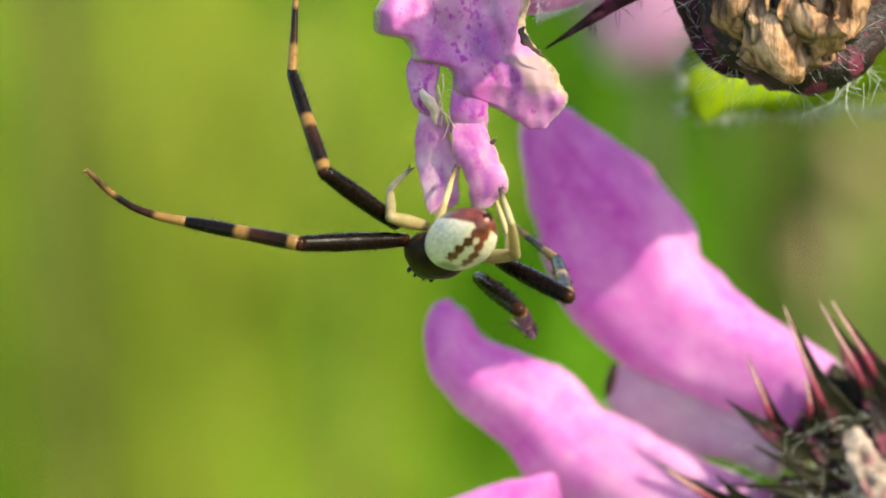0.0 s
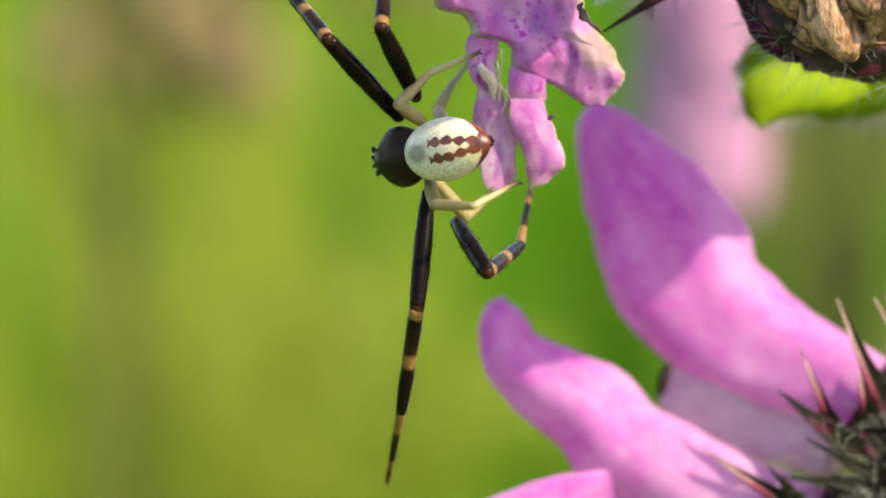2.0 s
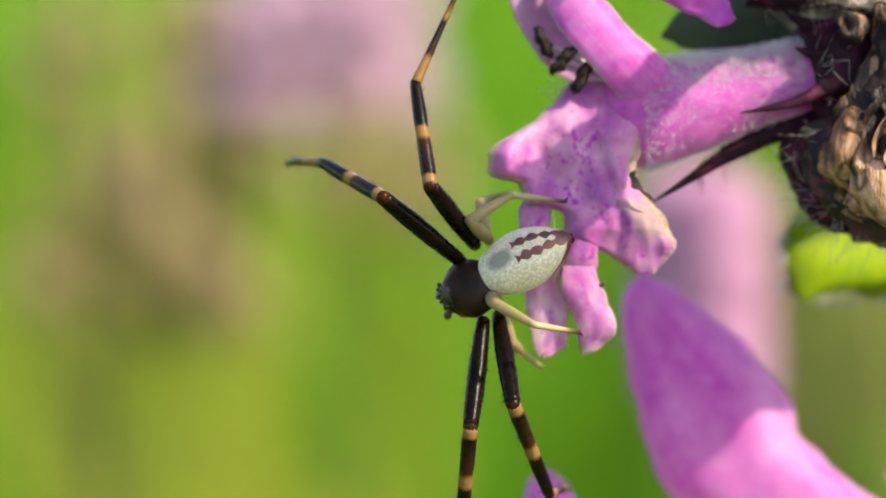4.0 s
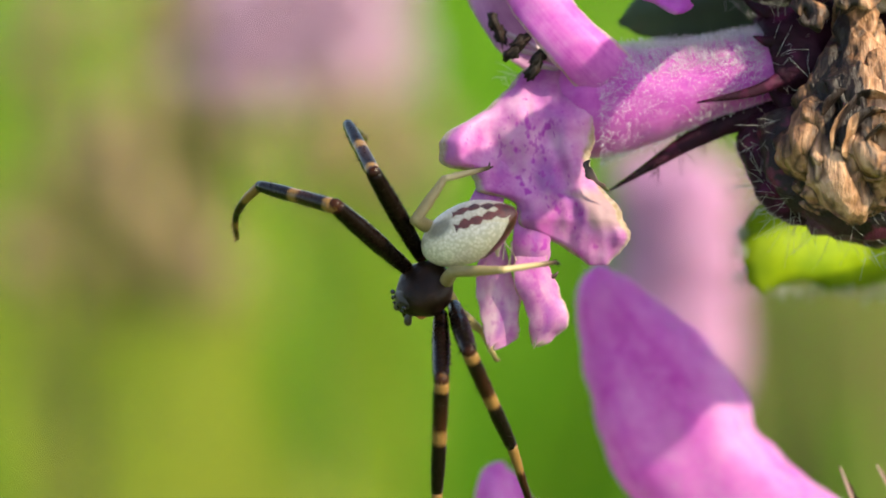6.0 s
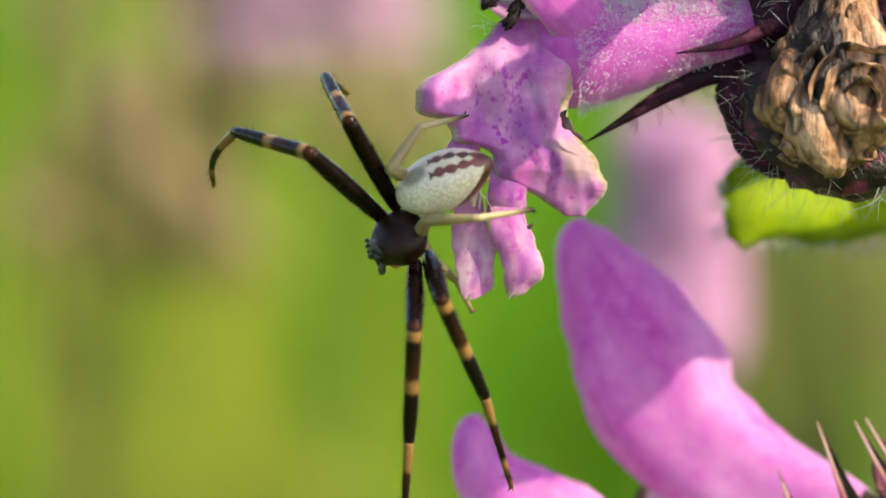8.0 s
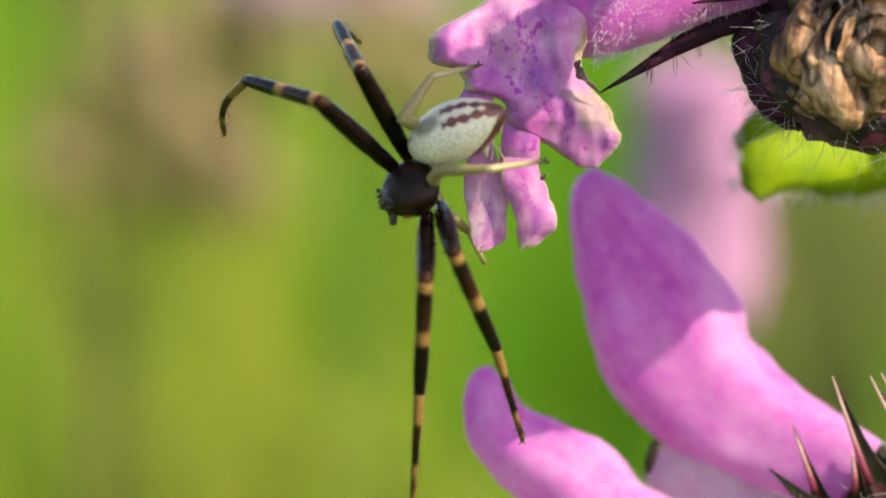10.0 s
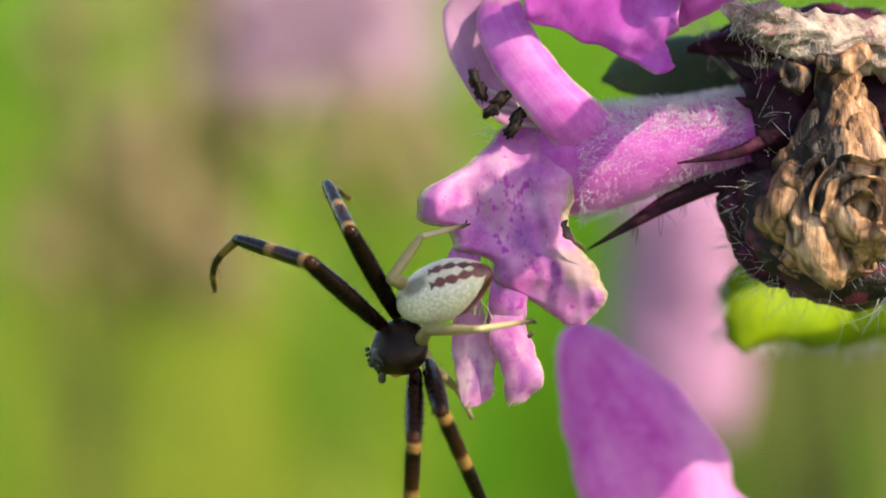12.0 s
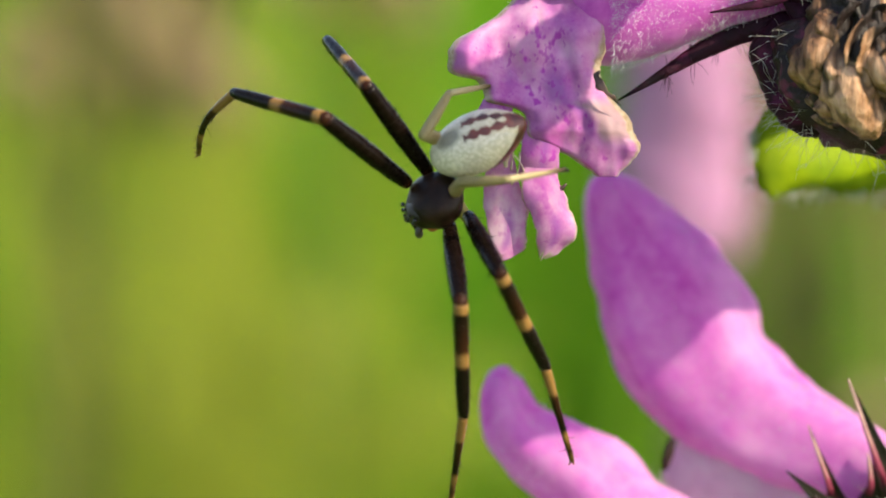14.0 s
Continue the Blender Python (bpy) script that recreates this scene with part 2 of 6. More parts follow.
DRY = dried_material()
CALYX = hide_material("calyx_purple", (0.0050, 0.0015, 0.0036), (0.027, 0.0045, 0.013), 0.5, 1800, 0.00016, 0.0, (0.055, 0.008, 0.026), shine=0.10)
CALYX_GREEN = hide_material("calyx_green", (0.00744, 0.00744, 0.00372), (0.0225, 0.0170, 0.0090), 0.5, 1600, 0.00018, 0.05, (0.050, 0.0062, 0.018), shine=0.10)
TOOTH_RED = tooth_material()
LEAF = leaf_material()
CALYX_RED = hide_material("calyx_crimson", (0.006, 0.003, 0.003), (0.026, 0.010, 0.010), 0.42, 2400, 0.0002, 0.0, (0.10, 0.014, 0.035), shine=0.25)
LEAF_DARK = hide_material("leaf_dark_green", (0.0124, 0.031, 0.00744), (0.0372, 0.0744, 0.0155), 0.5, 900, 0.0001, 0.2)
STEM = hide_material("stem_green", (0.0372, 0.0465, 0.0155), (0.0806, 0.0806, 0.031), 0.55, 1200, 0.0001, 0.0, (0.0682, 0.0217, 0.031))
FUR = hide_material("glistening_fur", (0.60, 0.54, 0.58), (0.78, 0.74, 0.77), 0.2, 2500, 0.00001, 0.25, shine=0.9)
HAIR = hide_material("plant_hair", (0.384, 0.36, 0.322), (0.558, 0.546, 0.521), 0.3, 2500, 0.00001, 0.3)
ANTHER = hide_material("anther_black", (0.0040, 0.0026, 0.0018), (0.026, 0.012, 0.008), 0.55, 2500, 0.00014, shine=0.15)
FILAMENT = hide_material("filament_pale", (0.446, 0.322, 0.384), (0.527, 0.434, 0.459), 0.45, 1500, 0.00003, 0.3)
WITHERED = hide_material("withered_sheath", (0.10, 0.055, 0.045), (0.46, 0.34, 0.29), 0.5, 2600, 0.0003, 0.1, (0.24, 0.10, 0.10))
KNOT = hide_material("dry_buff", (0.42, 0.27, 0.20), (0.70, 0.56, 0.45), 0.5, 2600, 0.0002, 0.25)
SCORCH = hide_material("scorched_rim", (0.0093, 0.00372, 0.00372), (0.062, 0.0248, 0.0155), 0.55, 1800, 0.00006)

BLACK, BROWN, TAN = (0.0026, 0.0014, 0.0010), (0.022, 0.0070, 0.0028), (0.17, 0.088, 0.026)
FEMUR = banded_material("leg_black", [(0.0, BROWN), (0.05, BLACK), (0.94, BLACK), (1.0, BROWN)], 0.24, 0.07)
TIBIA = banded_material("leg_ringed", [(0.0, TAN), (0.075, TAN), (0.105, BLACK), (0.42, BROWN), (0.47, TAN), (0.54, TAN), (0.58, BLACK), (0.97, BLACK)], 0.27, 0.13)
METATARSUS = banded_material("foot_ringed", [(0.0, TAN), (0.24, TAN), (0.29, BROWN), (0.60, BLACK), (0.66, TAN), (0.80, BROWN), (0.98, TAN)], 0.27, 0.13)
PALE_LEG = hide_material("leg_pale_amber", (0.31, 0.235, 0.10), (0.46, 0.36, 0.175), 0.35, 2600, 0.00003, 0.5)
PALE_FOOT = banded_material("foot_pale_amber", [(0.0, (0.34, 0.27, 0.145)), (0.30, (0.28, 0.21, 0.105)), (0.40, (0.0992, 0.062, 0.031)), (0.5, (0.0186, 0.0124, 0.0093))])
SHELL = hide_material("shell_dark_brown", (0.0048, 0.0020, 0.0010), (0.024, 0.0098, 0.0046), 0.36, 2400, 0.00006, shine=0.13)
FACE = hide_material("face_cream_brown", (0.010, 0.0055, 0.0035), (0.075, 0.050, 0.030), 0.4, 2200, 0.00004)
CORAL = hide_material("joint_coral", (0.248, 0.0558, 0.0186), (0.446, 0.161, 0.062), 0.4, 2600, 0.00003)
EYE = hide_material("eye_black", (0.00248, 0.00248, 0.00248), (0.00744, 0.0062, 0.0062), 0.15, 2000, 0.00001)


def abdomen_material():
    """Chalk white, with two saw-edged wine-red stripes that meet at the tail, a grey heart mark and a dark flank."""
    n = Nodes("abdomen_white_striped")
    sep = n.add("SeparateXYZ", {0: n.place()})
    x, y, z = (n.math("MULTIPLY", sep.outputs[k], 1000.0) for k in range(3))
    side = n.math("ABSOLUTE", y)
    saw = n.math("MULTIPLY", n.math("ABSOLUTE", n.math("SINE", n.math("MULTIPLY", x, 9.0))), 0.10)
    wobble = n.math("MULTIPLY", n.math("SUBTRACT", n.noise(2600, 3), 0.5), 0.22)
    # the stripes run in to the tail
    lane = n.math("MULTIPLY_ADD", n.math("MAXIMUM", n.math("SUBTRACT", -2.3, x), 0.0), -0.20, 0.235)
    off = n.math("SUBTRACT", n.math("ABSOLUTE", n.math("SUBTRACT", side, lane)), n.math("ADD", saw, wobble))
    stripe = n.math("MULTIPLY", n.math("LESS_THAN", off, 0.040), n.math("LESS_THAN", n.math("ADD", x, wobble), -1.62))
    stripe = n.math("MULTIPLY", stripe, n.math("GREATER_THAN", z, 0.2))
    tail = n.math("LESS_THAN", n.math("ADD", x, n.math("MULTIPLY", wobble, 2.0)), -3.04)
    flank = n.math("LESS_THAN", n.math("ADD", n.math("MULTIPLY_ADD", x, 0.34, z), n.math("MULTIPLY", wobble, 0.6)), -0.70)
    dark = n.math("MAXIMUM", stripe, n.math("MAXIMUM", tail, flank))
    cell = n.add("TexVoronoi", {"Vector": n.place(), "Scale": 11000.0}).outputs["Distance"]
    chalk = n.ramp(n.math("ADD", cell, n.math("MULTIPLY", n.noise(900, 3), 0.5)), [(0.25, (0.70, 0.59, 0.455)), (0.95, (0.43, 0.355, 0.255))])
    dx, dy = n.math("MULTIPLY", n.math("ADD", x, 1.18), 2.0), n.math("MULTIPLY", y, 2.9)
    heart = n.math("SUBTRACT", 1.0, n.math("SQRT", n.math("ADD", n.math("POWER", dx, 2.0), n.math("POWER", dy, 2.0))))
    heart = n.ramp(n.math("ADD", heart, wobble), [(0.0, (0, 0, 0)), (0.45, (1, 1, 1))])
    chalk = n.mix(n.math("MULTIPLY", heart, 0.85), chalk, (0.149, 0.13, 0.0961))
    cream = n.ramp(n.math("MULTIPLY_ADD", x, -0.5, -0.85), [(0.0, (0, 0, 0)), (0.5, (1, 1, 1))])
    cream = n.math("MULTIPLY", cream, n.math("LESS_THAN", side, 0.36))
    chalk = n.mix(n.math("MULTIPLY", cream, 0.5), chalk, (0.496, 0.384, 0.211))
    wine = n.ramp(n.noise(3000, 3), [(0.35, (0.045, 0.0085, 0.005)), (0.7, (0.16, 0.032, 0.017))])
    colour = n.mix(dark, chalk, wine)
    return n.finish(colour, 0.38, n.bump(n.math("ADD", cell, n.noise(4000, 3)), 0.000012, 0.5), Subsurface_Weight=0.0)


ABDOMEN = abdomen_material()


def meadow_material(name, stops, through, rough=0.45, grain=60):
    n = Nodes(name)
    each = n.add("NewGeometry").outputs["Random Per Island"]
    fac = n.math("ADD", n.math("MULTIPLY", each, 0.35), n.math("MULTIPLY", n.noise(grain, 3), 0.2))
    fac = n.math("MULTIPLY_ADD", n.noise(9.0, 2), 0.6, n.math("SUBTRACT", fac, 0.05))
    return n.finish(n.ramp(fac, stops), rough, n.bump(n.noise(grain * 8, 3), 0.0004, 0.4), through, Specular_IOR_Level=0.2)


GRASS = meadow_material("meadow_grass", [(0.22, (0.065, 0.165, 0.005)), (0.5, (0.125, 0.295, 0.008)), (0.78, (0.205, 0.36, 0.020))], 0.5, 0.6)
DEEP_GRASS = meadow_material("deep_grass", [(0.2, (0.050, 0.150, 0.004)), (0.8, (0.125, 0.275, 0.009))], 0.5, 0.6)
STALK_DARK = meadow_material("dark_stalk", [(0.2, (0.060, 0.062, 0.016)), (0.8, (0.13, 0.125, 0.036))], 0.2)
PALE_GRASS = meadow_material("pale_grass", [(0.2, (0.235, 0.30, 0.022)), (0.8, (0.375, 0.41, 0.05))], 0.45, 0.6)
OLIVE_GRASS = meadow_material("olive_grass", [(0.2, (0.14, 0.125, 0.035)), (0.8, (0.24, 0.20, 0.075))], 0.35, 0.6)
SEED = meadow_material("seed_brown", [(0.2, (0.20, 0.13, 0.062)), (0.8, (0.33, 0.23, 0.125))], 0.25)
STRAW = meadow_material("dry_straw", [(0.2, (0.17, 0.13, 0.055)), (0.8, (0.30, 0.235, 0.12))], 0.25)


def ground_material():
    n = Nodes("meadow_ground")
    wide, fine = n.noise(2.2, 4), n.noise(45, 6, 0.7)
    colour = n.ramp(n.math("ADD", n.math("MULTIPLY", wide, 0.5), n.math("MULTIPLY", fine, 0.5)),
                    [(0.30, (0.0496, 0.0868, 0.00744)), (0.5, (0.112, 0.192, 0.0124)), (0.7, (0.198, 0.248, 0.031))])
    return n.finish(colour, 0.85, n.bump(fine, 0.02, 0.8))


GROUND = ground_material()

# ---- building ----
ORIGIN = {}


def thing(name, base, label, category, group="", kind="", root=ROOT):
    """An empty at a thing's base; its parts are given in the plant's millimetres."""
    ob = new(name)
    ob.empty_display_size = 0.002
    ob.matrix_world = root @ Matrix.Translation(Vector(base) * MM)
    ORIGIN[ob.name] = Vector(base)
    return tagged(ob, label, category, group, kind)


def part(name, bm, material, parent, label="", kind=""):
    """Links a bmesh as one mesh object under a thing or a part of it."""
    base = ORIGIN[parent.name]
    for v in bm.verts:
        v.co = (v.co - base) * MM
    bmesh.ops.recalc_face_normals(bm, faces=bm.faces)
    me = bpy.data.meshes.new(name)
    bm.to_mesh(me)
    bm.free()
    me.polygons.foreach_set("use_smooth", [True] * len(me.polygons))
    for m in material if isinstance(material, (list, tuple)) else [material]:
        me.materials.append(m)
    ob = new(name, me)
    ob.parent = parent
    ORIGIN[ob.name] = base
    return tagged(ob, label, kind=kind)


def curve_points(points, count):
    """Catmull-Rom through rows of any length."""
    p = [np.array(q, float) for q in points]
    p = [2 * p[0] - p[1], *p, 2 * p[-1] - p[-2]]
    out, spans = [], len(p) - 3
    for i in range(count):
        s = i / (count - 1) * spans
        k = min(int(s), spans - 1)
        f = s - k
        a, b, c, d = p[k:k + 4]
        out.append(0.5 * (2 * b + (c - a) * f + (2 * a - 5 * b + 4 * c - d) * f * f + (3 * b - a - 3 * c + d) * f ** 3))
    return out


def frames_along(path, side):
    """Tangent, side and normal along a path, the side kept near the given one."""
    rows = []
    for i, q in enumerate(path):
        t = Vector(path[min(i + 1, len(path) - 1)] - path[max(i - 1, 0)]).normalized()
        s = Vector(side) - t * t.dot(Vector(side))
        s = s.normalized() if s.length > 1e-6 else t.orthogonal().normalized()
        rows.append((Vector(q), t, s, t.cross(s)))
    return rows


def tube(bm, points, radii, count=24, ring=16, side=(0, 1, 0), flat=1.0, rough=0.0, ridges=0.0, closed=True, seed=0.0, scale=1.0):
    """A swept tube; radii: one for each point. flat squeezes it along the side, ridges run along it, rough dents it."""
    uv = bm.loops.layers.uv.verify()
    path, wide = curve_points(points, count), curve_points([[r] for r in radii], count)
    rings, where = [], {}
    for i, (q, t, s, m) in enumerate(frames_along(path, side)):
        r, row = max(float(wide[i][0]), 0.004), []
        for k in range(ring):
            a = 2 * math.pi * k / ring
            w = s * (math.cos(a) * flat) + m * math.sin(a)
            d = 1 + ridges * math.sin(a * 5 + seed) * min(1.0, 4 * (1 - i / count))
            if rough:
                d += rough * noise.noise((q + w * r) * scale + Vector((seed, 0, 7)))
            v = bm.verts.new(q + w * r * d)
            where[v] = (i / (count - 1), k / ring)
            row.append(v)
        rings.append(row)
    for a, b in zip(rings, rings[1:]):
        for k in range(ring):
            bm.faces.new((a[k], a[(k + 1) % ring], b[(k + 1) % ring], b[k]))
    if closed:
        bm.faces.new(rings[0][::-1])
        bm.faces.new(rings[-1])
    for row in rings:
        for v in row:
            for loop in v.link_loops:
                u, w = where[v]
                loop[uv].uv = (u, 0.5 + 0.3 * math.sin(2 * math.pi * w))
    return rings


def petal(bm, spine, side, widths, cup=0.0, ruffle=0.0, jag=0.0, thick=0.10, nu=26, nv=18, seed=0.0, wave=1.6):
    """A leaf-like sheet with thickness. widths: (to one side, to the other) at each spine point; cup bends the sides
    towards the normal; ruffle waves the rim, jag tears it."""
    uv = bm.loops.layers.uv.verify()
    path, wide = curve_points(spine, nu), curve_points(widths, nu)
    grids, where = ([], []), {}
    for i, (q, t, s, m) in enumerate(frames_along(path, side)):
        for layer, grid in enumerate(grids):
            row = []
            for j in range(nv):
                v = 2 * j / (nv - 1) - 1
                w = float(wide[i][0 if v < 0 else 1])
                torn = 1 + jag * noise.noise(Vector((i / (nu - 1) * 6.0, v * 1.7, seed))) * abs(v)
                torn += 0.35 * jag * noise.noise(Vector((i / (nu - 1) * 24.0, v, seed + 5))) * abs(v) ** 4
                end = jag * 0.8 * noise.noise(Vector((v * 3.2, 3.1, seed))) * (i / (nu - 1)) ** 6
                at = q + s * (v * w * torn) + t * end
                lift = cup * v * v * abs(w) + ruffle * (abs(v) ** 2 * 0.8 + 0.2) * noise.noise(at * wave + Vector((0, 0, seed)))
                rim = 1 - 0.75 * max(abs(v) ** 8, (i / (nu - 1)) ** 12)
                vert = bm.verts.new(at + m * (lift + (layer - 0.5) * thick * rim))
                where[vert] = (i / (nu - 1), j / (nv - 1))
                row.append(vert)
            grid.append(row)
    under, over = grids
    for i in range(nu - 1):
        for j in range(nv - 1):
            bm.faces.new((over[i][j], over[i + 1][j], over[i + 1][j + 1], over[i][j + 1]))
            bm.faces.new((under[i][j], under[i][j + 1], under[i + 1][j + 1], under[i + 1][j]))
        bm.faces.new((over[i][0], under[i][0], under[i + 1][0], over[i + 1][0]))
        bm.faces.new((over[i][-1], over[i + 1][-1], under[i + 1][-1], under[i][-1]))
    for j in range(nv - 1):
        bm.faces.new((over[0][j], over[0][j + 1], under[0][j + 1], under[0][j]))
        bm.faces.new((over[-1][j], under[-1][j], under[-1][j + 1], over[-1][j + 1]))
    for vert, at in where.items():
        for loop in vert.link_loops:
            loop[uv].uv = at


def hairs(bm, roots, length, thick, rng, droop=0.35, ring=3):
    """Fine curved hairs; roots: rows of place and direction."""
    for at, way in roots:
        n = length * rng.uniform(0.5, 1.25)
        way = (Vector(way).normalized() + Vector((rng.gauss(0, 0.42), rng.gauss(0, 0.42), rng.gauss(0, 0.42)))).normalized()
        bend = Vector((rng.gauss(0, 0.5), rng.gauss(0, 0.5), rng.gauss(0, 0.3) - droop))
        p = [Vector(at) - way * 0.05, Vector(at) + way * n * 0.5, Vector(at) + way * n + bend * n * 0.4]
        tube(bm, p, (thick, thick * 0.8, thick * 0.25), 6, ring)


def ball(bm, at, radii, turn=None, seg=16, rows=10, rough=0.0, scale=1.0, seed=0.0):
    made = bmesh.ops.create_uvsphere(bm, u_segments=seg, v_segments=rows, radius=1.0)["verts"]
    for v in made:
        d = 1 + (rough * noise.noise(v.co * scale + Vector((seed, 2, 5))) if rough else 0.0)
        q = Vector((v.co.x * radii[0], v.co.y * radii[1], v.co.z * radii[2])) * d
        v.co = Vector(at) + (turn @ q if turn else q)
    return made

# ---- meadow ----
def build_ground():
    bm = bmesh.new()
    n, size = 48, 120.0
    rows = []
    for i in range(n + 1):
        row = []
        for j in range(n + 1):
            # finer towards the plant
            x, y = (math.copysign(abs(2 * k / n - 1) ** 2.6, 2 * k / n - 1) * size for k in (i, j))
            row.append(bm.verts.new((x, y, 0.03 * noise.noise(Vector((x, y, 0)) * 0.8) * min(1.0, math.hypot(x, y) / 3))))
        rows.append(row)
    for a, b in zip(rows, rows[1:]):
        for k in range(n):
            bm.faces.new((a[k], b[k], b[k + 1], a[k + 1]))
    me = bpy.data.meshes.new("ground")
    bm.to_mesh(me)
    bm.free()
    me.materials.append(GROUND)
    tagged(new("ground", me), "sunlit green meadow ground under the grass", "ground", kind="structure")


def blade_mesh(name, count, material, middle, spread, height, width, rng, lean=0.25, label="", clear=0.2):
    """Bent grass blades, too many to count, as one piece of stuff, thinning out from the middle."""
    verts, faces = [], []
    for _ in range(count):
        x, y = rng.gauss(middle[0], spread[0]), rng.gauss(middle[1], spread[1])
        if math.hypot(x, y) < clear or (abs(x) < 0.12 and -0.6 < y < 0.25):
            continue
        h, w, turn = rng.uniform(*height), rng.uniform(*width), rng.uniform(0, 2 * math.pi)
        bx, by = rng.gauss(0, lean), rng.gauss(0, lean)
        cx, cy = math.cos(turn) * w / 2, math.sin(turn) * w / 2
        first = len(verts)
        for k in range(5):
            f = k / 4
            px, py, pz = x + bx * h * f * f, y + by * h * f * f, h * f * (1 - 0.18 * f * (abs(bx) + abs(by)))
            taper = (1 - f) ** 0.6 + 0.04
            fold = 0.25 * taper
            verts += [(px - cx * taper, py - cy * taper, pz), (px - cy * fold, py + cx * fold, pz), (px + cx * taper, py + cy * taper, pz)]
        for k in range(4):
            a = first + 3 * k
            faces += [(a, a + 1, a + 4, a + 3), (a + 1, a + 2, a + 5, a + 4)]
    me = bpy.data.meshes.new(name)
    me.from_pydata(verts, [], faces)
    me.polygons.foreach_set("use_smooth", [True] * len(me.polygons))
    me.materials.append(material)
    return tagged(new(name, me), label, "grass", kind="stuff")


def far_spike(base, top, whorls, label, petals, root=Matrix.Identity(4), scale=1.0, seed=3):
    """Another betony in the meadow: a stem with whorls of pink hoods in dark calyces; millimetres from the ground up."""
    rng = random.Random(seed)
    ob = thing("betony_plant", base, label, "flower", "betony plants in the meadow", root=root)
    bm = bmesh.new()
    b, t = Vector(base), Vector(top)
    tube(bm, [b, b.lerp(t, 0.5) + Vector((4, 3, 0)), t], (1.4, 1.2, 0.9), 14, 8)
    part("stem", bm, STEM, ob)
    for down, radius, count, tilt in whorls:
        mid = t - Vector((0, 0, down))
        bm = bmesh.new()
        ball(bm, mid, (radius * 0.2, radius * 0.2, radius * 0.4), None, 14, 10, 0.3, 2.5, seed)
        part("whorl", bm, CALYX_GREEN, ob, "dark calyces packed round the stem")
        for k in range(count):
            a = 2 * math.pi * (k + rng.uniform(-0.2, 0.2)) / count
            out = Vector((math.cos(a), math.sin(a), 0))
            bm = bmesh.new()
            p = mid + Vector((0, 0, rng.uniform(-0.3, 0.35) * radius))
            reach = radius * rng.uniform(0.85, 1.1)
            tube(bm, [p + out * reach * 0.35, p + out * reach * 0.8 + Vector((0, 0, 1.0)), p + out * reach * 1.15 + Vector((0, 0, tilt * 3))],
                 (1.2 * scale, 2.4 * scale, 0.9 * scale), 10, 10, flat=0.8, rough=0.15, seed=k)
            part("corolla", bm, petals, ob)
    return ob


def dry_stalk(base, top, thick, label, head=0.0, seed=5, material=STRAW):
    ob = thing("dry_stalk", base, label, "dry stalk", "dry stalks in the meadow", root=Matrix.Identity(4))
    b, t = Vector(base), Vector(top)
    bm = bmesh.new()
    tube(bm, [b, b.lerp(t, 0.55) + Vector((thick, 0, 0)), t], (thick * 1.15, thick, thick * 0.6), 16, 10, rough=0.2, seed=seed)
    part("stem", bm, material, ob)
    for k in (0.45, 0.7):
        bm = bmesh.new()
        a = b.lerp(t, k)
        petal(bm, [a, a + Vector((6, 2, 14)), a + Vector((16, 4, 20)), a + Vector((26, 6, 14))], (0, 1, 0.1), [(0.8, 0.8), (1.6, 1.6), (1.3, 1.3), (0.1, 0.1)], 0.3, 0.3, 0.1, 0.2, 10, 5, seed)
        part("dry_leaf", bm, material, ob)
    if head:
        bm = bmesh.new()
        ball(bm, t, (head * 0.9, head * 0.9, head * 1.5), None, 16, 12, 0.5, 3.0, seed)
        part("seed_head", bm, SEED, ob, "brown dry seed head")
    return ob


def build_meadow():
    build_ground()
    rng = random.Random(11)
    blade_mesh("meadow_grass", 9000, GRASS, (0, 1.6), (0.55, 0.55), (0.12, 0.36), (0.005, 0.010), rng,
               label="tall sunlit green meadow grass, closely grown")
    blade_mesh("meadow_grass", 22000, GRASS, (0, 1.5), (2.2, 2.2), (0.06, 0.22), (0.004, 0.009), rng, 0.4,
               label="lower green meadow grass round about", clear=0.25)
    blade_mesh("meadow_grass", 260, PALE_GRASS, (-0.128, 0.85), (0.024, 0.16), (0.14, 0.39), (0.003, 0.006), rng, 0.12,
               label="pale grey-green grass blades gone to seed")
    blade_mesh("meadow_grass", 150, DEEP_GRASS, (-0.030, 0.85), (0.030, 0.14), (0.20, 0.335), (0.005, 0.010), rng, 0.16,
               label="deep green grass blades in a tuft")
    blade_mesh("meadow_grass", 130, OLIVE_GRASS, (0.104, 0.85), (0.020, 0.12), (0.27, 0.36), (0.004, 0.008), rng, 0.14,
               label="dull olive grass blades")
    blade_mesh("meadow_straw", 120, STRAW, (0, 1.6), (0.8, 0.8), (0.2, 0.42), (0.003, 0.005), rng, 0.15,
               label="scattered brown dry grass stems")


def from_plant(x, y, z):
    """Metres in the meadow for a place in the plant's millimetres, given back in millimetres."""
    return (ROOT @ Vector((x * MM, y * MM, z * MM))) / MM


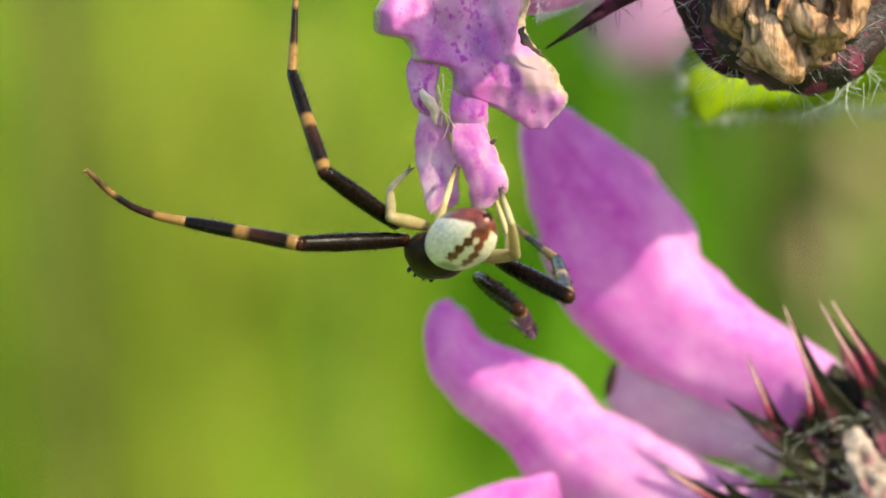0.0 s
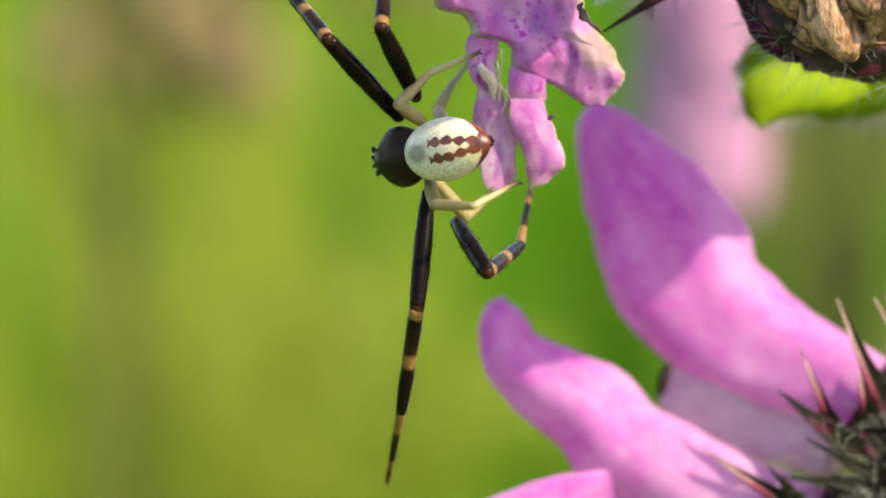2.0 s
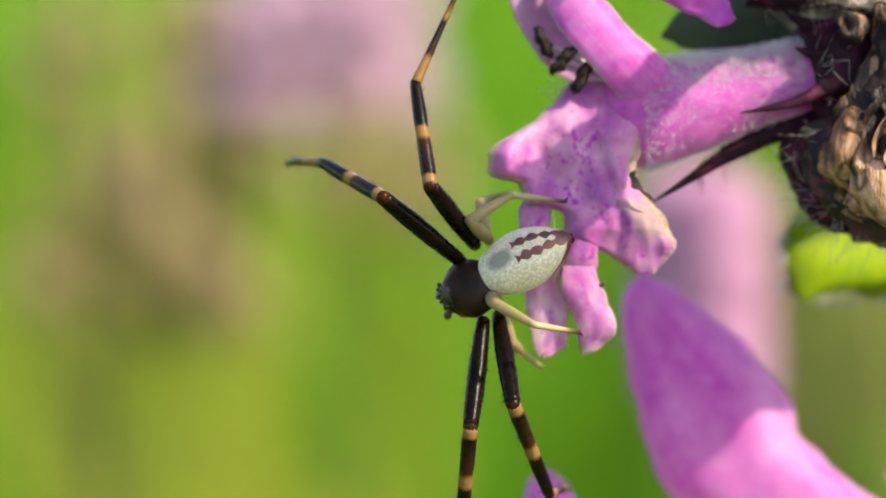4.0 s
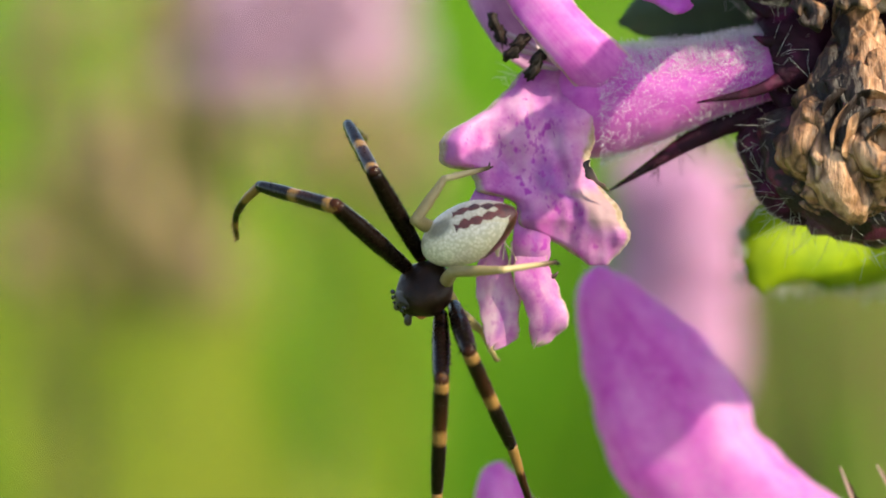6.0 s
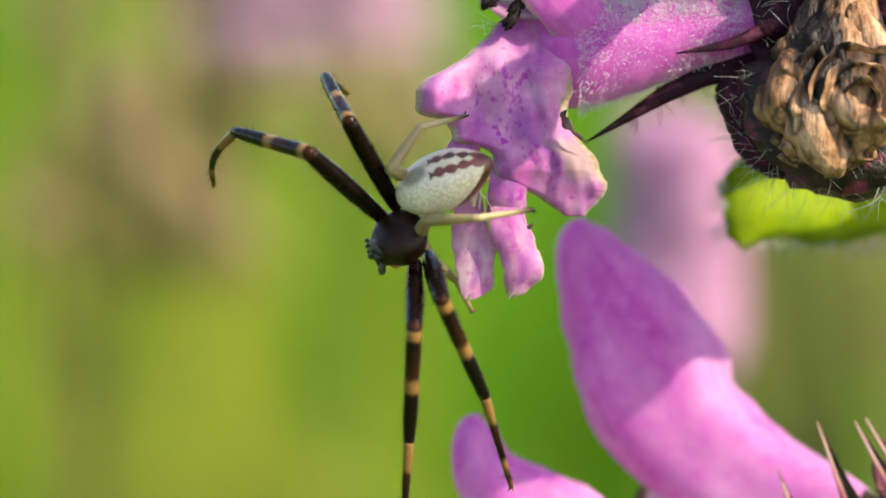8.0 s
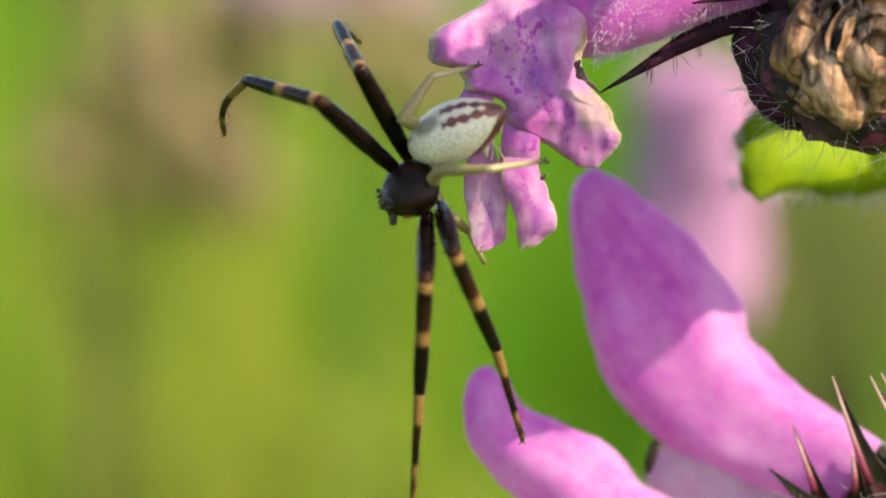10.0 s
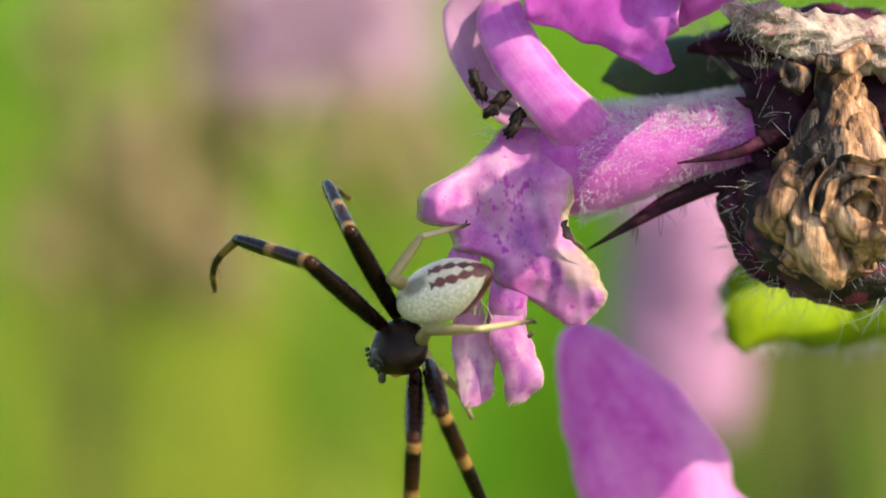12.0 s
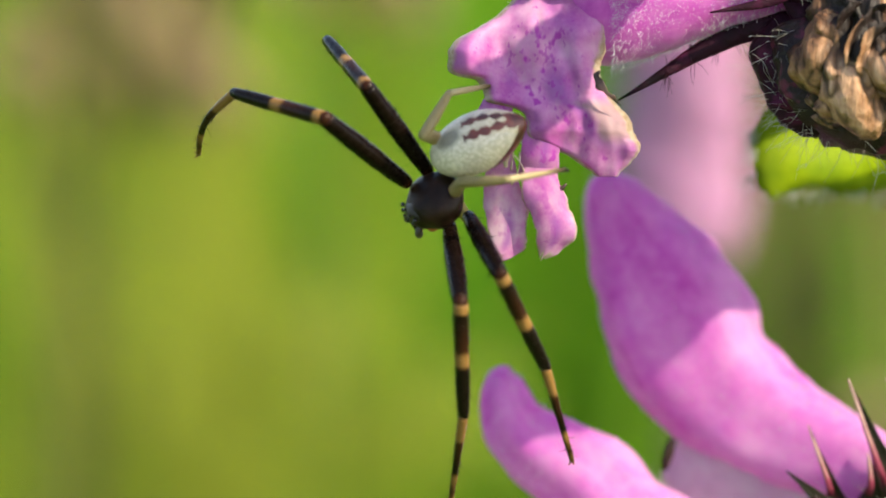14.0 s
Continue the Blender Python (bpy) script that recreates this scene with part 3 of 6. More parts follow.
def build_far_things():
    p = from_plant(9.7, 137, 16)
    far_spike((p.x - 4, p.y + 3, 0), (p.x, p.y, p.z + 14), [(d, 2.75, 9, -0.6) for d in (13.5, 15.5, 17.5, 19.5, 21.5, 23.5, 25.5)],
              "pink betony spike standing behind the near one", PETAL_COLUMN, scale=1.05, seed=4)
    p = from_plant(-38, 500, 75)
    far_spike((p.x + 6, p.y, 0), (p.x, p.y, p.z + 14), [(17, 20.0, 18, -0.3), (11, 19.0, 18, 0.0), (7, 15.0, 12, 0.4)],
              "far pink betony in flower among the grass", PETAL_FAR, scale=1.9, seed=9)
    rng = random.Random(6)
    for n in range(7):
        p = from_plant(-77 + rng.gauss(0, 3.0), 480 + rng.uniform(-60, 60), 40)
        dry_stalk((p.x + rng.uniform(-6, 6), p.y, 0), (p.x, p.y, p.z + rng.uniform(20, 80)), rng.uniform(1.1, 1.9), "dark olive-brown stalk standing in the grass", 0.0, n, STALK_DARK)
    for n in range(110):
        p = from_plant(-64 + rng.gauss(0, 9), 560 + rng.uniform(-90, 90), 58 + rng.uniform(-30, 22))
        dry_stalk((p.x + rng.uniform(-20, 20), p.y, 0), (p.x, p.y, p.z), rng.uniform(0.3, 0.5), "thin pale stalk with a small brown seed head", rng.uniform(2.4, 4.0), n, PALE_GRASS)
    for n in range(20):
        p = from_plant(-27 + rng.gauss(0, 9), 520 + rng.uniform(-60, 60), 54 + rng.gauss(0, 6))
        dry_stalk((p.x + rng.uniform(-20, 20), p.y, 0), (p.x, p.y, p.z), rng.uniform(0.25, 0.4), "thin pale stalk with a small mauve-brown seed head", rng.uniform(2.0, 3.4), n, PALE_GRASS)
    for n in range(4):
        p = from_plant(44 + rng.gauss(0, 7), 420 + rng.uniform(-60, 60), -24 + rng.uniform(-10, 8))
        dry_stalk((p.x + rng.uniform(-14, 14), p.y, 0), (p.x, p.y, p.z), rng.uniform(0.7, 1.2), "thin dry stalk with a small brown seed head", rng.uniform(1.8, 3.0), n)


# ---- the betony in front of the lens ----
def calyx_body(plant, points, radii, rng, seed, hair=60, label="", green=False, shag=0.9, skin=None):
    bm = bmesh.new()
    tube(bm, points, radii, 36, 32, rough=0.20, ridges=0.10, seed=seed, scale=2.4)
    ob = part("calyx", bm, skin or (CALYX_GREEN if green else CALYX), plant, label)
    if hair:
        path = curve_points(points, 18)
        wide = curve_points([[r] for r in radii], 18)
        rows = frames_along(path, (0, 1, 0))
        roots = []
        for _ in range(hair * 2):
            k = rng.randrange(1, 17)
            q, t, s, m = rows[k]
            a = rng.uniform(0, 2 * math.pi)
            out = s * math.cos(a) + m * math.sin(a)
            roots.append((q + out * float(wide[k][0]) * 0.98, out - t * 0.3))
        bm = bmesh.new()
        hairs(bm, roots, shag, 0.008, rng, 0.2)
        part("hairs", bm, HAIR, ob, "white bristly hairs", "stuff")
    return ob


def tooth(calyx, points, thick, material=CALYX, rng=None, hair=0, name="calyx_tooth", label=""):
    bm = bmesh.new()
    tube(bm, points, (thick, thick * 0.8, 0.02), 12, 10, flat=0.6, rough=0.1)
    ob = part(name, bm, material, calyx, label)
    if hair:
        path = curve_points(points, 12)
        roots = []
        for _ in range(hair):
            k = rng.randrange(1, 10)
            a = rng.uniform(0, 2 * math.pi)
            out = Vector((0.2 * math.cos(a), 0.7 * math.cos(a), math.sin(a)))
            roots.append((Vector(path[k]) + out * thick * 0.7 * (1 - k / 13), out))
        bm = bmesh.new()
        hairs(bm, roots, 0.55, 0.012, rng)
        for v in bm.verts:
            v.co = (v.co - ORIGIN[ob.name]) * MM
        # the fringe belongs to the tooth's own mesh, two levels under the plant
        fringe = bpy.data.meshes.new("fringe")
        bm.to_mesh(fringe)
        bm.free()
        both = bmesh.new()
        both.from_mesh(ob.data)
        both.from_mesh(fringe)
        both.to_mesh(ob.data)
        both.free()
        bpy.data.meshes.remove(fringe)
        ob.data.polygons.foreach_set("use_smooth", [True] * len(ob.data.polygons))
    return ob


def lip_sheet(bm, outline, nu=110, nv=56, thick=0.11):
    """A hanging lip between two wavy edges; outline: rows of height and the edges' places across. The narrow lobe swells
    forward and rolls under at its rim, the wide one hangs convex below."""
    uv = bm.loops.layers.uv.verify()
    rows, grids, where = curve_points(outline, nu), ([], []), {}
    for i, (z, lo, hi) in enumerate(rows):
        u = i / (nu - 1)
        back = float(np.interp(-z, (-10.6, -9.95, -9.3, -8.4, -7.6, -6.8, -5.5, -4.2), (0.9, 0.3, -0.2, -0.6, -0.75, -0.82, -0.98, -0.5)))
        lo += 0.10 * noise.noise(Vector((0.3, z * 2.3, 1.0))) + 0.05 * noise.noise(Vector((0.3, z * 8.0, 1.0)))
        hi += 0.10 * noise.noise(Vector((5.3, z * 2.1, 2.0))) + 0.06 * noise.noise(Vector((5.3, z * 8.0, 2.0)))
        for layer, grid in enumerate(grids):
            row = []
            for k in range(nv):
                v = k / (nv - 1)
                x = lo + (hi - lo) * v
                y = back + 0.34 * noise.noise(Vector((x * 0.9, z * 0.9, 4.0))) + 0.10 * noise.noise(Vector((x * 2.6, z * 1.6, 7.0)))
                lobe = min(1.0, max(0.0, (-1.2 - x) / 1.3))
                y -= 0.55 * lobe * lobe * (3 - 2 * lobe)
                # rims curl back
                y += 0.55 * max(0.0, 1 - 6.0 * v) ** 2 * min(1.0, 0.35 + lobe) + 0.42 * max(0.0, 1 - 6.0 * (1 - v)) ** 2
                # a soft fold between the middle and the hanging lobe
                y += 0.16 * math.exp(-((x - 0.45 - 0.25 * (7 - z)) / 0.22) ** 2) * max(0.0, min(1.0, (8.6 - z) / 1.2)) * max(0.0, min(1.0, (z - 5.4) / 0.8))
                rim = 1 - 0.7 * max(abs(2 * v - 1) ** 10, u ** 16)
                vert = bm.verts.new((x, y + (layer - 0.5) * thick * rim, z + 0.25 * lobe * (v - 0.5)))
                where[vert] = (u, v)
                row.append(vert)
            grid.append(row)
    front, rear = grids
    for i in range(nu - 1):
        for k in range(nv - 1):
            bm.faces.new((front[i][k], front[i + 1][k], front[i + 1][k + 1], front[i][k + 1]))
            bm.faces.new((rear[i][k], rear[i][k + 1], rear[i + 1][k + 1], rear[i + 1][k]))
        for k in (0, nv - 1):
            bm.faces.new((front[i][k], rear[i][k], rear[i + 1][k], front[i + 1][k]))
    for i in (0, nu - 1):
        for k in range(nv - 1):
            bm.faces.new((front[i][k], front[i][k + 1], rear[i][k + 1], rear[i][k]))
    for vert, at in where.items():
        for loop in vert.link_loops:
            loop[uv].uv = at


def open_flower(plant, rng):
    """The open corolla on which the spider sits: furry tube, raised upper lip, freckled three-lobed lower lip."""
    bm = bmesh.new()
    tube(bm, [(7.2, 1.2, 10.3), (6.0, 1.1, 9.95), (4.4, 1.0, 9.55), (2.7, 0.9, 9.15), (1.3, 0.95, 8.97), (0.3, 1.3, 8.9)],
         (1.00, 1.05, 1.15, 1.42, 1.58, 1.0), 32, 28, rough=0.08, seed=2, scale=1.3)
    corolla = part("corolla_tube", bm, PETAL_TUBE, plant, "bright pink furry corolla tube")
    roots = []
    for _ in range(7000):
        x = rng.uniform(1.6, 6.3)
        a = rng.uniform(-0.2, 3.6)
        out = Vector((0, -math.sin(a * 0.9 + 0.1), math.cos(a * 0.9)))
        r = float(np.interp(x, (1.2, 2.7, 4.4, 6.0, 7.2), (1.62, 1.42, 1.15, 1.05, 1.0)))
        roots.append((Vector((x, 0.85 + 0.045 * x, 8.53 + x * 0.24)) + out * r, out + Vector((-0.4, 0, 0))))
    bm = bmesh.new()
    hairs(bm, roots, 0.22, 0.0042, rng, 0.15)
    part("fur", bm, FUR, corolla, "short glistening white fur", "stuff")

    bm = bmesh.new()
    petal(bm, [(4.0, 0.5, 9.5), (3.2, 0.0, 9.25), (2.4, -0.1, 9.2), (1.75, -0.62, 9.55), (0.95, -1.1, 10.3), (0.1, -0.8, 11.3), (-0.55, -0.3, 12.3), (-0.85, 0.3, 13.3), (-0.8, 0.9, 14.0)], (0.75, 0.1, 0.66),
          [(0.6, 0.6), (0.7, 0.8), (0.75, 0.85), (0.80, 0.95), (0.72, 0.95), (0.72, 0.9), (0.75, 0.85), (0.7, 0.7), (0.3, 0.3)], 0.34, 0.25, 0.12, 0.12, 34, 20, 3.0)
    part("upper_lip", bm, PETAL_HOOD, corolla, "pink hooded upper lip, its rim turned over")
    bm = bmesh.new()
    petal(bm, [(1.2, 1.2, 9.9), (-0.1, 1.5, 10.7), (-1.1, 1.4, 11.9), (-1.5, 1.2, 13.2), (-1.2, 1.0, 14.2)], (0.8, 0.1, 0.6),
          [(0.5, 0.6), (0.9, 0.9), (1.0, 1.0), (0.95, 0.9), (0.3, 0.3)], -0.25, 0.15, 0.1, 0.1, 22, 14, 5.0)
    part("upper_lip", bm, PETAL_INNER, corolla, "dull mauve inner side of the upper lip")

    # the lower lip: a freckled body, a rolled lobe on one side, a spread withering one on the other
    def sheet(name, spine, widths, material, label, side=(1, 0, 0), cup=-0.1, ruffle=0.25, jag=0.1, thick=0.11, nu=36, nv=26, seed=1.0, wave=1.1):
        bm = bmesh.new()
        petal(bm, spine, side, widths, cup, ruffle, jag, thick, nu, nv, seed, wave)
        return part(name, bm, material, corolla, label)

    bm = bmesh.new()
    lip_sheet(bm, [(10.6, 0.2, 1.25), (9.95, -0.5, 1.25), (9.35, -1.05, 1.36), (8.8, -1.6, 1.42), (8.45, -2.2, 1.45), (8.15, -2.78, 1.42), (7.65, -3.0, 1.36), (7.2, -2.86, 1.26),
                   (6.98, -2.2, 1.28), (6.65, -2.02, 1.42), (6.35, -1.9, 1.66), (6.1, -1.1, 1.9), (5.75, -0.76, 2.12), (5.35, -0.74, 2.28), (5.08, -0.2, 2.32), (4.85, 0.42, 2.24), (4.55, 0.80, 2.06), (4.25, 1.25, 1.75)])
    part("lower_lip", bm, PETAL_LIP, corolla, "lilac lower lip freckled with magenta, one lobe rolled, the other withering at its browned rim")
    sheet("strand", [(-1.20, -0.60, 7.2), (-1.46, -0.76, 6.6), (-1.62, -0.82, 6.0), (-1.68, -0.75, 5.4), (-1.52, -0.62, 4.95), (-1.40, -0.5, 4.7)],
          [(0.45, 0.55), (0.44, 0.46), (0.46, 0.42), (0.42, 0.40), (0.32, 0.30), (0.20, 0.2)], PETAL_STRAND, "narrow torn strand of the middle lobe", cup=-0.3, ruffle=0.22, jag=0.2, seed=6.0)
    sheet("strand", [(-0.05, -0.66, 7.3), (-0.15, -0.78, 6.6), (-0.24, -0.90, 6.0), (-0.32, -0.90, 5.4), (-0.42, -0.82, 4.8), (-0.46, -0.68, 4.4), (-0.42, -0.6, 4.1)],
          [(0.62, 0.7), (0.56, 0.66), (0.52, 0.62), (0.50, 0.55), (0.52, 0.55), (0.56, 0.56), (0.5, 0.5)], PETAL_STRAND, "freckled strand of the middle lobe", cup=-0.25, ruffle=0.25, jag=0.14, seed=8.0)
    sheet("middle_lobe", [(-1.48, -0.42, 4.95), (-1.52, -0.38, 4.2), (-1.42, -0.36, 3.4), (-1.40, -0.30, 2.7), (-1.50, -0.22, 2.25), (-1.60, -0.2, 1.98)],
          [(0.28, 0.30), (0.42, 0.55), (0.50, 0.66), (0.44, 0.72), (0.24, 0.55), (0.06, 0.2)], PETAL_TONGUE, "torn tongue of the middle lobe", cup=-0.18, ruffle=0.3, jag=0.22, seed=5.0)
    sheet("middle_lobe", [(-0.48, -0.66, 4.75), (-0.40, -0.80, 4.05), (-0.22, -0.86, 3.35), (-0.08, -0.72, 2.75), (-0.20, -0.5, 2.3), (-0.33, -0.4, 2.0)],
          [(0.48, 0.48), (0.55, 0.58), (0.48, 0.66), (0.42, 0.72), (0.30, 0.5), (0.08, 0.15)], PETAL_TONGUE, "torn tongue of the middle lobe, its corner folded and bright", cup=-0.22, ruffle=0.3, jag=0.24, seed=9.0)
    # a dry knot, and threads that still hold the tongues
    bm = bmesh.new()
    tube(bm, [(-1.74, -0.95, 5.45), (-1.52, -1.02, 5.15), (-1.36, -0.95, 4.9), (-1.34, -0.75, 4.5)], (0.08, 0.16, 0.14, 0.05), 20, 14, rough=0.5, seed=3, scale=4.0)
    part("dry_knot", bm, KNOT, corolla, "buff dry knot where the lobe tore")
    bm = bmesh.new()
    for a, b in (((-1.25, -0.85, 5.6), (-1.2, -0.7, 4.4)), ((-1.1, -0.8, 5.9), (-1.28, -0.7, 4.9)), ((-0.95, -0.8, 4.9), (-1.18, -0.6, 4.0)), ((-1.3, -0.9, 5.0), (-0.8, -0.7, 4.3))):
        mid = Vector(a).lerp(Vector(b), 0.5) + Vector((0.08, -0.05, 0))
        tube(bm, [a, mid, b], (0.035, 0.02, 0.03), 10, 5, rough=0.3, seed=a[0])
    part("threads", bm, KNOT, corolla, "thin dry threads across the tear")
    bm = bmesh.new()
    petal(bm, [(1.10, -1.26, 7.10), (1.20, -1.32, 6.85), (1.36, -1.36, 6.62), (1.55, -1.38, 6.42), (1.72, -1.30, 6.30)], (0.8, 0, 0.6),
          [(0.04, 0.10), (0.12, 0.14), (0.07, 0.12), (0.05, 0.10), (0.02, 0.03)], 0.1, 0.1, 1.2, 0.03, 20, 8, 2.0)
    part("scorched_spot", bm, SCORCH, corolla, "dark scorched edge on the lobe")
    # stamens in the mouth
    for at, turn in (((-1.35, 0.0, 11.0), 75), ((-0.8, -0.5, 10.4), -35), ((-0.25, -0.6, 9.9), -50)):
        bm = bmesh.new()
        tube(bm, [at, Vector(at).lerp(Vector((1.4, 0.6, 9.6)), 0.5) + Vector((0, 0.3, 0.1)), (1.4, 0.6, 9.6)], (0.09, 0.09, 0.10), 8, 6)
        part("filament", bm, FILAMENT, corolla)
        bm = bmesh.new()
        spin = Matrix.Rotation(radians(turn), 3, "Y")
        for k in (-1, 1):
            ball(bm, Vector(at) + spin @ Vector((0.2 * k, -0.1, 0.05 * k)), (0.30, 0.13, 0.15), spin, 16, 12, 1.0, 3.5, k + turn)
        part("anther", bm, ANTHER, corolla, "black two-lobed anther")
    bm = bmesh.new()
    tube(bm, [(0.0, -0.6, 3.84), (0.22, -0.66, 3.92), (0.34, -0.68, 4.05)], (0.07, 0.08, 0.03), 6, 6, rough=0.3)
    part("shred", bm, SCORCH, corolla, "dark dry shred")
    bm = bmesh.new()
    hairs(bm, [(Vector((rng.uniform(-1.0, -0.6), -0.2, rng.uniform(5.0, 6.0))), (0.6, -0.2, -0.4)) for _ in range(16)], 0.6, 0.012, rng)
    hairs(bm, [(Vector((rng.uniform(-1.2, -0.6), 0.2, rng.uniform(8.6, 9.8))), (-0.8, -0.1, 0.6)) for _ in range(14)], 0.5, 0.012, rng)
    part("hairs", bm, HAIR, corolla, "fine white hairs", "stuff")
    return corolla


def hood_flower(plant, points, radii, material, label, flat=0.72, seed=0.0):
    bm = bmesh.new()
    tube(bm, points, radii, 40, 32, flat=flat, rough=0.10, ridges=0.065, seed=seed, scale=1.0)
    ob = part("corolla", bm, material, plant, label)
    rng = random.Random(int(seed * 10))
    path, wide = curve_points(points, 40), curve_points([[r] for r in radii], 40)
    rows, roots = frames_along(path, (0, 1, 0)), []
    for _ in range(1100):
        k, a = rng.randrange(2, 39), rng.uniform(0, 2 * math.pi)
        q, t, s, m = rows[k]
        out = s * math.cos(a) * flat + m * math.sin(a)
        if out.y < 0.4:
            roots.append((q + out * float(wide[k][0]) * 0.99, out - t * 0.5))
    bm = bmesh.new()
    hairs(bm, roots, 0.13, 0.006, rng, 0.0)
    part("fur", bm, HAIR, ob, "short pale fuzz", "stuff")
    return ob


def dried_flower(plant, rng):
    """A withered corolla, shrunk into deep tan folds that end in curled lobes."""
    bm = bmesh.new()
    rings = tube(bm, [(8.75, -0.2, 11.7), (8.8, -0.4, 10.8), (8.8, -0.8, 9.5), (8.6, -1.0, 8.3), (8.55, -0.9, 7.1), (8.5, -0.7, 6.1), (8.5, -0.6, 5.6)],
                 (0.45, 0.62, 0.92, 1.3, 1.5, 1.15, 0.5), 90, 80, flat=0.62)
    for i, row in enumerate(rings):
        mid = sum((v.co for v in row), Vector()) / len(row)
        for k, v in enumerate(row):
            out = v.co - mid
            a = 2 * math.pi * k / len(row)
            sway = noise.noise(v.co * 0.7) * 3.0 + i * 0.012
            fold = abs(math.sin(a * 2.5 + sway)) ** 0.6 - 0.65
            along_it = Vector((v.co.x * 2.6, v.co.y * 2.6, v.co.z * 0.9))
            crease = 1 - 2 * abs(noise.noise(along_it + Vector((3, 0, 0))))
            fine = noise.noise(along_it * 2.4)
            v.co = mid + out * (1 + 0.50 * fold + 0.30 * crease + 0.06 * fine + 0.04 * (1 - 2 * abs(noise.noise(along_it * 3.0))))
    body = part("withered_corolla", bm, DRY, plant, "withered tan corolla, crumpled and folded")
    folds = (
        ([(8.1, -1.3, 9.2), (7.5, -1.7, 8.3), (7.2, -1.9, 7.5), (7.15, -1.6, 6.9), (7.5, -1.3, 6.6)], [(0.25, 0.35), (0.5, 0.5), (0.5, 0.45), (0.4, 0.4), (0.2, 0.2)], DRY, 1.0, -0.7),
        ([(8.3, -1.7, 8.0), (8.1, -2.1, 7.2), (8.2, -2.2, 6.4), (8.5, -1.9, 5.6), (8.6, -1.3, 5.3)], [(0.3, 0.3), (0.55, 0.55), (0.7, 0.65), (0.55, 0.5), (0.2, 0.2)], DRY, 2.0, -0.5),
        ([(9.2, -1.3, 10.2), (9.7, -1.8, 9.2), (10.1, -2.0, 8.2), (10.2, -1.9, 7.4), (9.7, -2.0, 6.9), (9.1, -2.3, 7.0)], [(0.2, 0.25), (0.4, 0.4), (0.5, 0.5), (0.5, 0.5), (0.42, 0.42), (0.2, 0.2)], DRY, 3.0, -0.6),
        ([(8.8, -2.0, 8.3), (8.75, -2.4, 7.6), (9.0, -2.55, 7.0), (9.5, -2.5, 6.6), (10.1, -2.2, 6.7)], [(0.2, 0.2), (0.32, 0.32), (0.36, 0.36), (0.36, 0.36), (0.15, 0.15)], DRY, 4.0, -0.8),
        ([(9.4, -0.7, 12.3), (8.9, -1.3, 11.9), (8.5, -1.5, 11.6), (8.3, -1.3, 11.2)], [(0.3, 0.3), (0.42, 0.4), (0.4, 0.35), (0.15, 0.15)], DRY, 7.0, -0.7),
        ([(7.0, -0.9, 11.75), (7.4, -1.2, 11.6), (7.62, -1.35, 11.25), (7.4, -1.4, 10.9), (7.15, -1.2, 10.95)], [(0.2, 0.2), (0.25, 0.25), (0.26, 0.26), (0.22, 0.22), (0.1, 0.1)], DRY, 6.0, -0.9))
    for spine, widths, material, seed, cup in folds:
        bm = bmesh.new()
        petal(bm, spine, (1, -0.1, 0.1), [(1.25 * a, 1.25 * b) for a, b in widths], cup, 0.34, 0.35, 0.09, 44, 28, seed, 1.6)
        part("fold", bm, material, body)
    # papery frills curled one inside the other
    for n, (r, first, last, deep) in enumerate(((0.42, 250, -40, 0.34), (0.85, 235, -20, 0.42), (1.3, 215, 20, 0.46), (1.7, 200, 120, 0.4))):
        mid = Vector((9.35, -2.2 + 0.22 * n, 7.45))
        spine = []
        for k in range(7):
            a = radians(first + (last - first) * k / 6)
            wob = 1 + 0.14 * noise.noise(Vector((k * 0.9, n * 3.1, 1.0)))
            spine.append(mid + Vector((math.cos(a) * r * wob, 0.14 * math.sin(k * 1.7 + n), math.sin(a) * r * wob * 1.05)))
        bm = bmesh.new()
        petal(bm, spine, (0.1, 1, 0.1), [(deep * f, deep * f) for f in (0.4, 0.9, 1.0, 1.0, 1.0, 0.9, 0.4)], 0.45, 0.22, 0.3, 0.07, 46, 18, 3.0 + n, 1.9)
        part("fold", bm, DRY, body)
    # the shrunken sheath of an older flower, bent over it
    bm = bmesh.new()
    path = [(5.45, -1.0, 13.2), (5.9, -1.1, 13.0), (6.7, -1.1, 12.75), (7.6, -0.9, 12.5), (8.7, -0.6, 12.35), (10.2, 0.3, 12.2), (13.0, 2.6, 12.0)]
    rings = tube(bm, path, (0.12, 0.32, 0.58, 0.62, 0.66, 0.8, 0.8), 70, 44, flat=0.75)
    for row in rings:
        mid = sum((v.co for v in row), Vector()) / len(row)
        for v in row:
            at = Vector((v.co.x * 1.1, v.co.y * 2.4, v.co.z * 2.4))
            v.co = mid + (v.co - mid) * (1 + 0.55 * (0.4 - abs(noise.noise(at)) * 2) + 0.22 * noise.noise(at * 2.3))
    sheath = part("withered_sheath", bm, WITHERED, plant, "shrivelled greyish tan sheath with woolly hair")
    line, roots = curve_points(path, 70), []
    for _ in range(520):
        k = rng.randrange(8, 66)
        q = Vector(line[k])
        a = rng.uniform(0, 2 * math.pi)
        out = Vector((0, math.cos(a), math.sin(a)))
        roots.append((q + out * 0.5, out + Vector((-0.5, 0, 0))))
    bm = bmesh.new()
    hairs(bm, roots, 0.30, 0.006, rng, 0.3)
    part("hairs", bm, HAIR, sheath, "woolly pale hairs", "stuff")
    return body


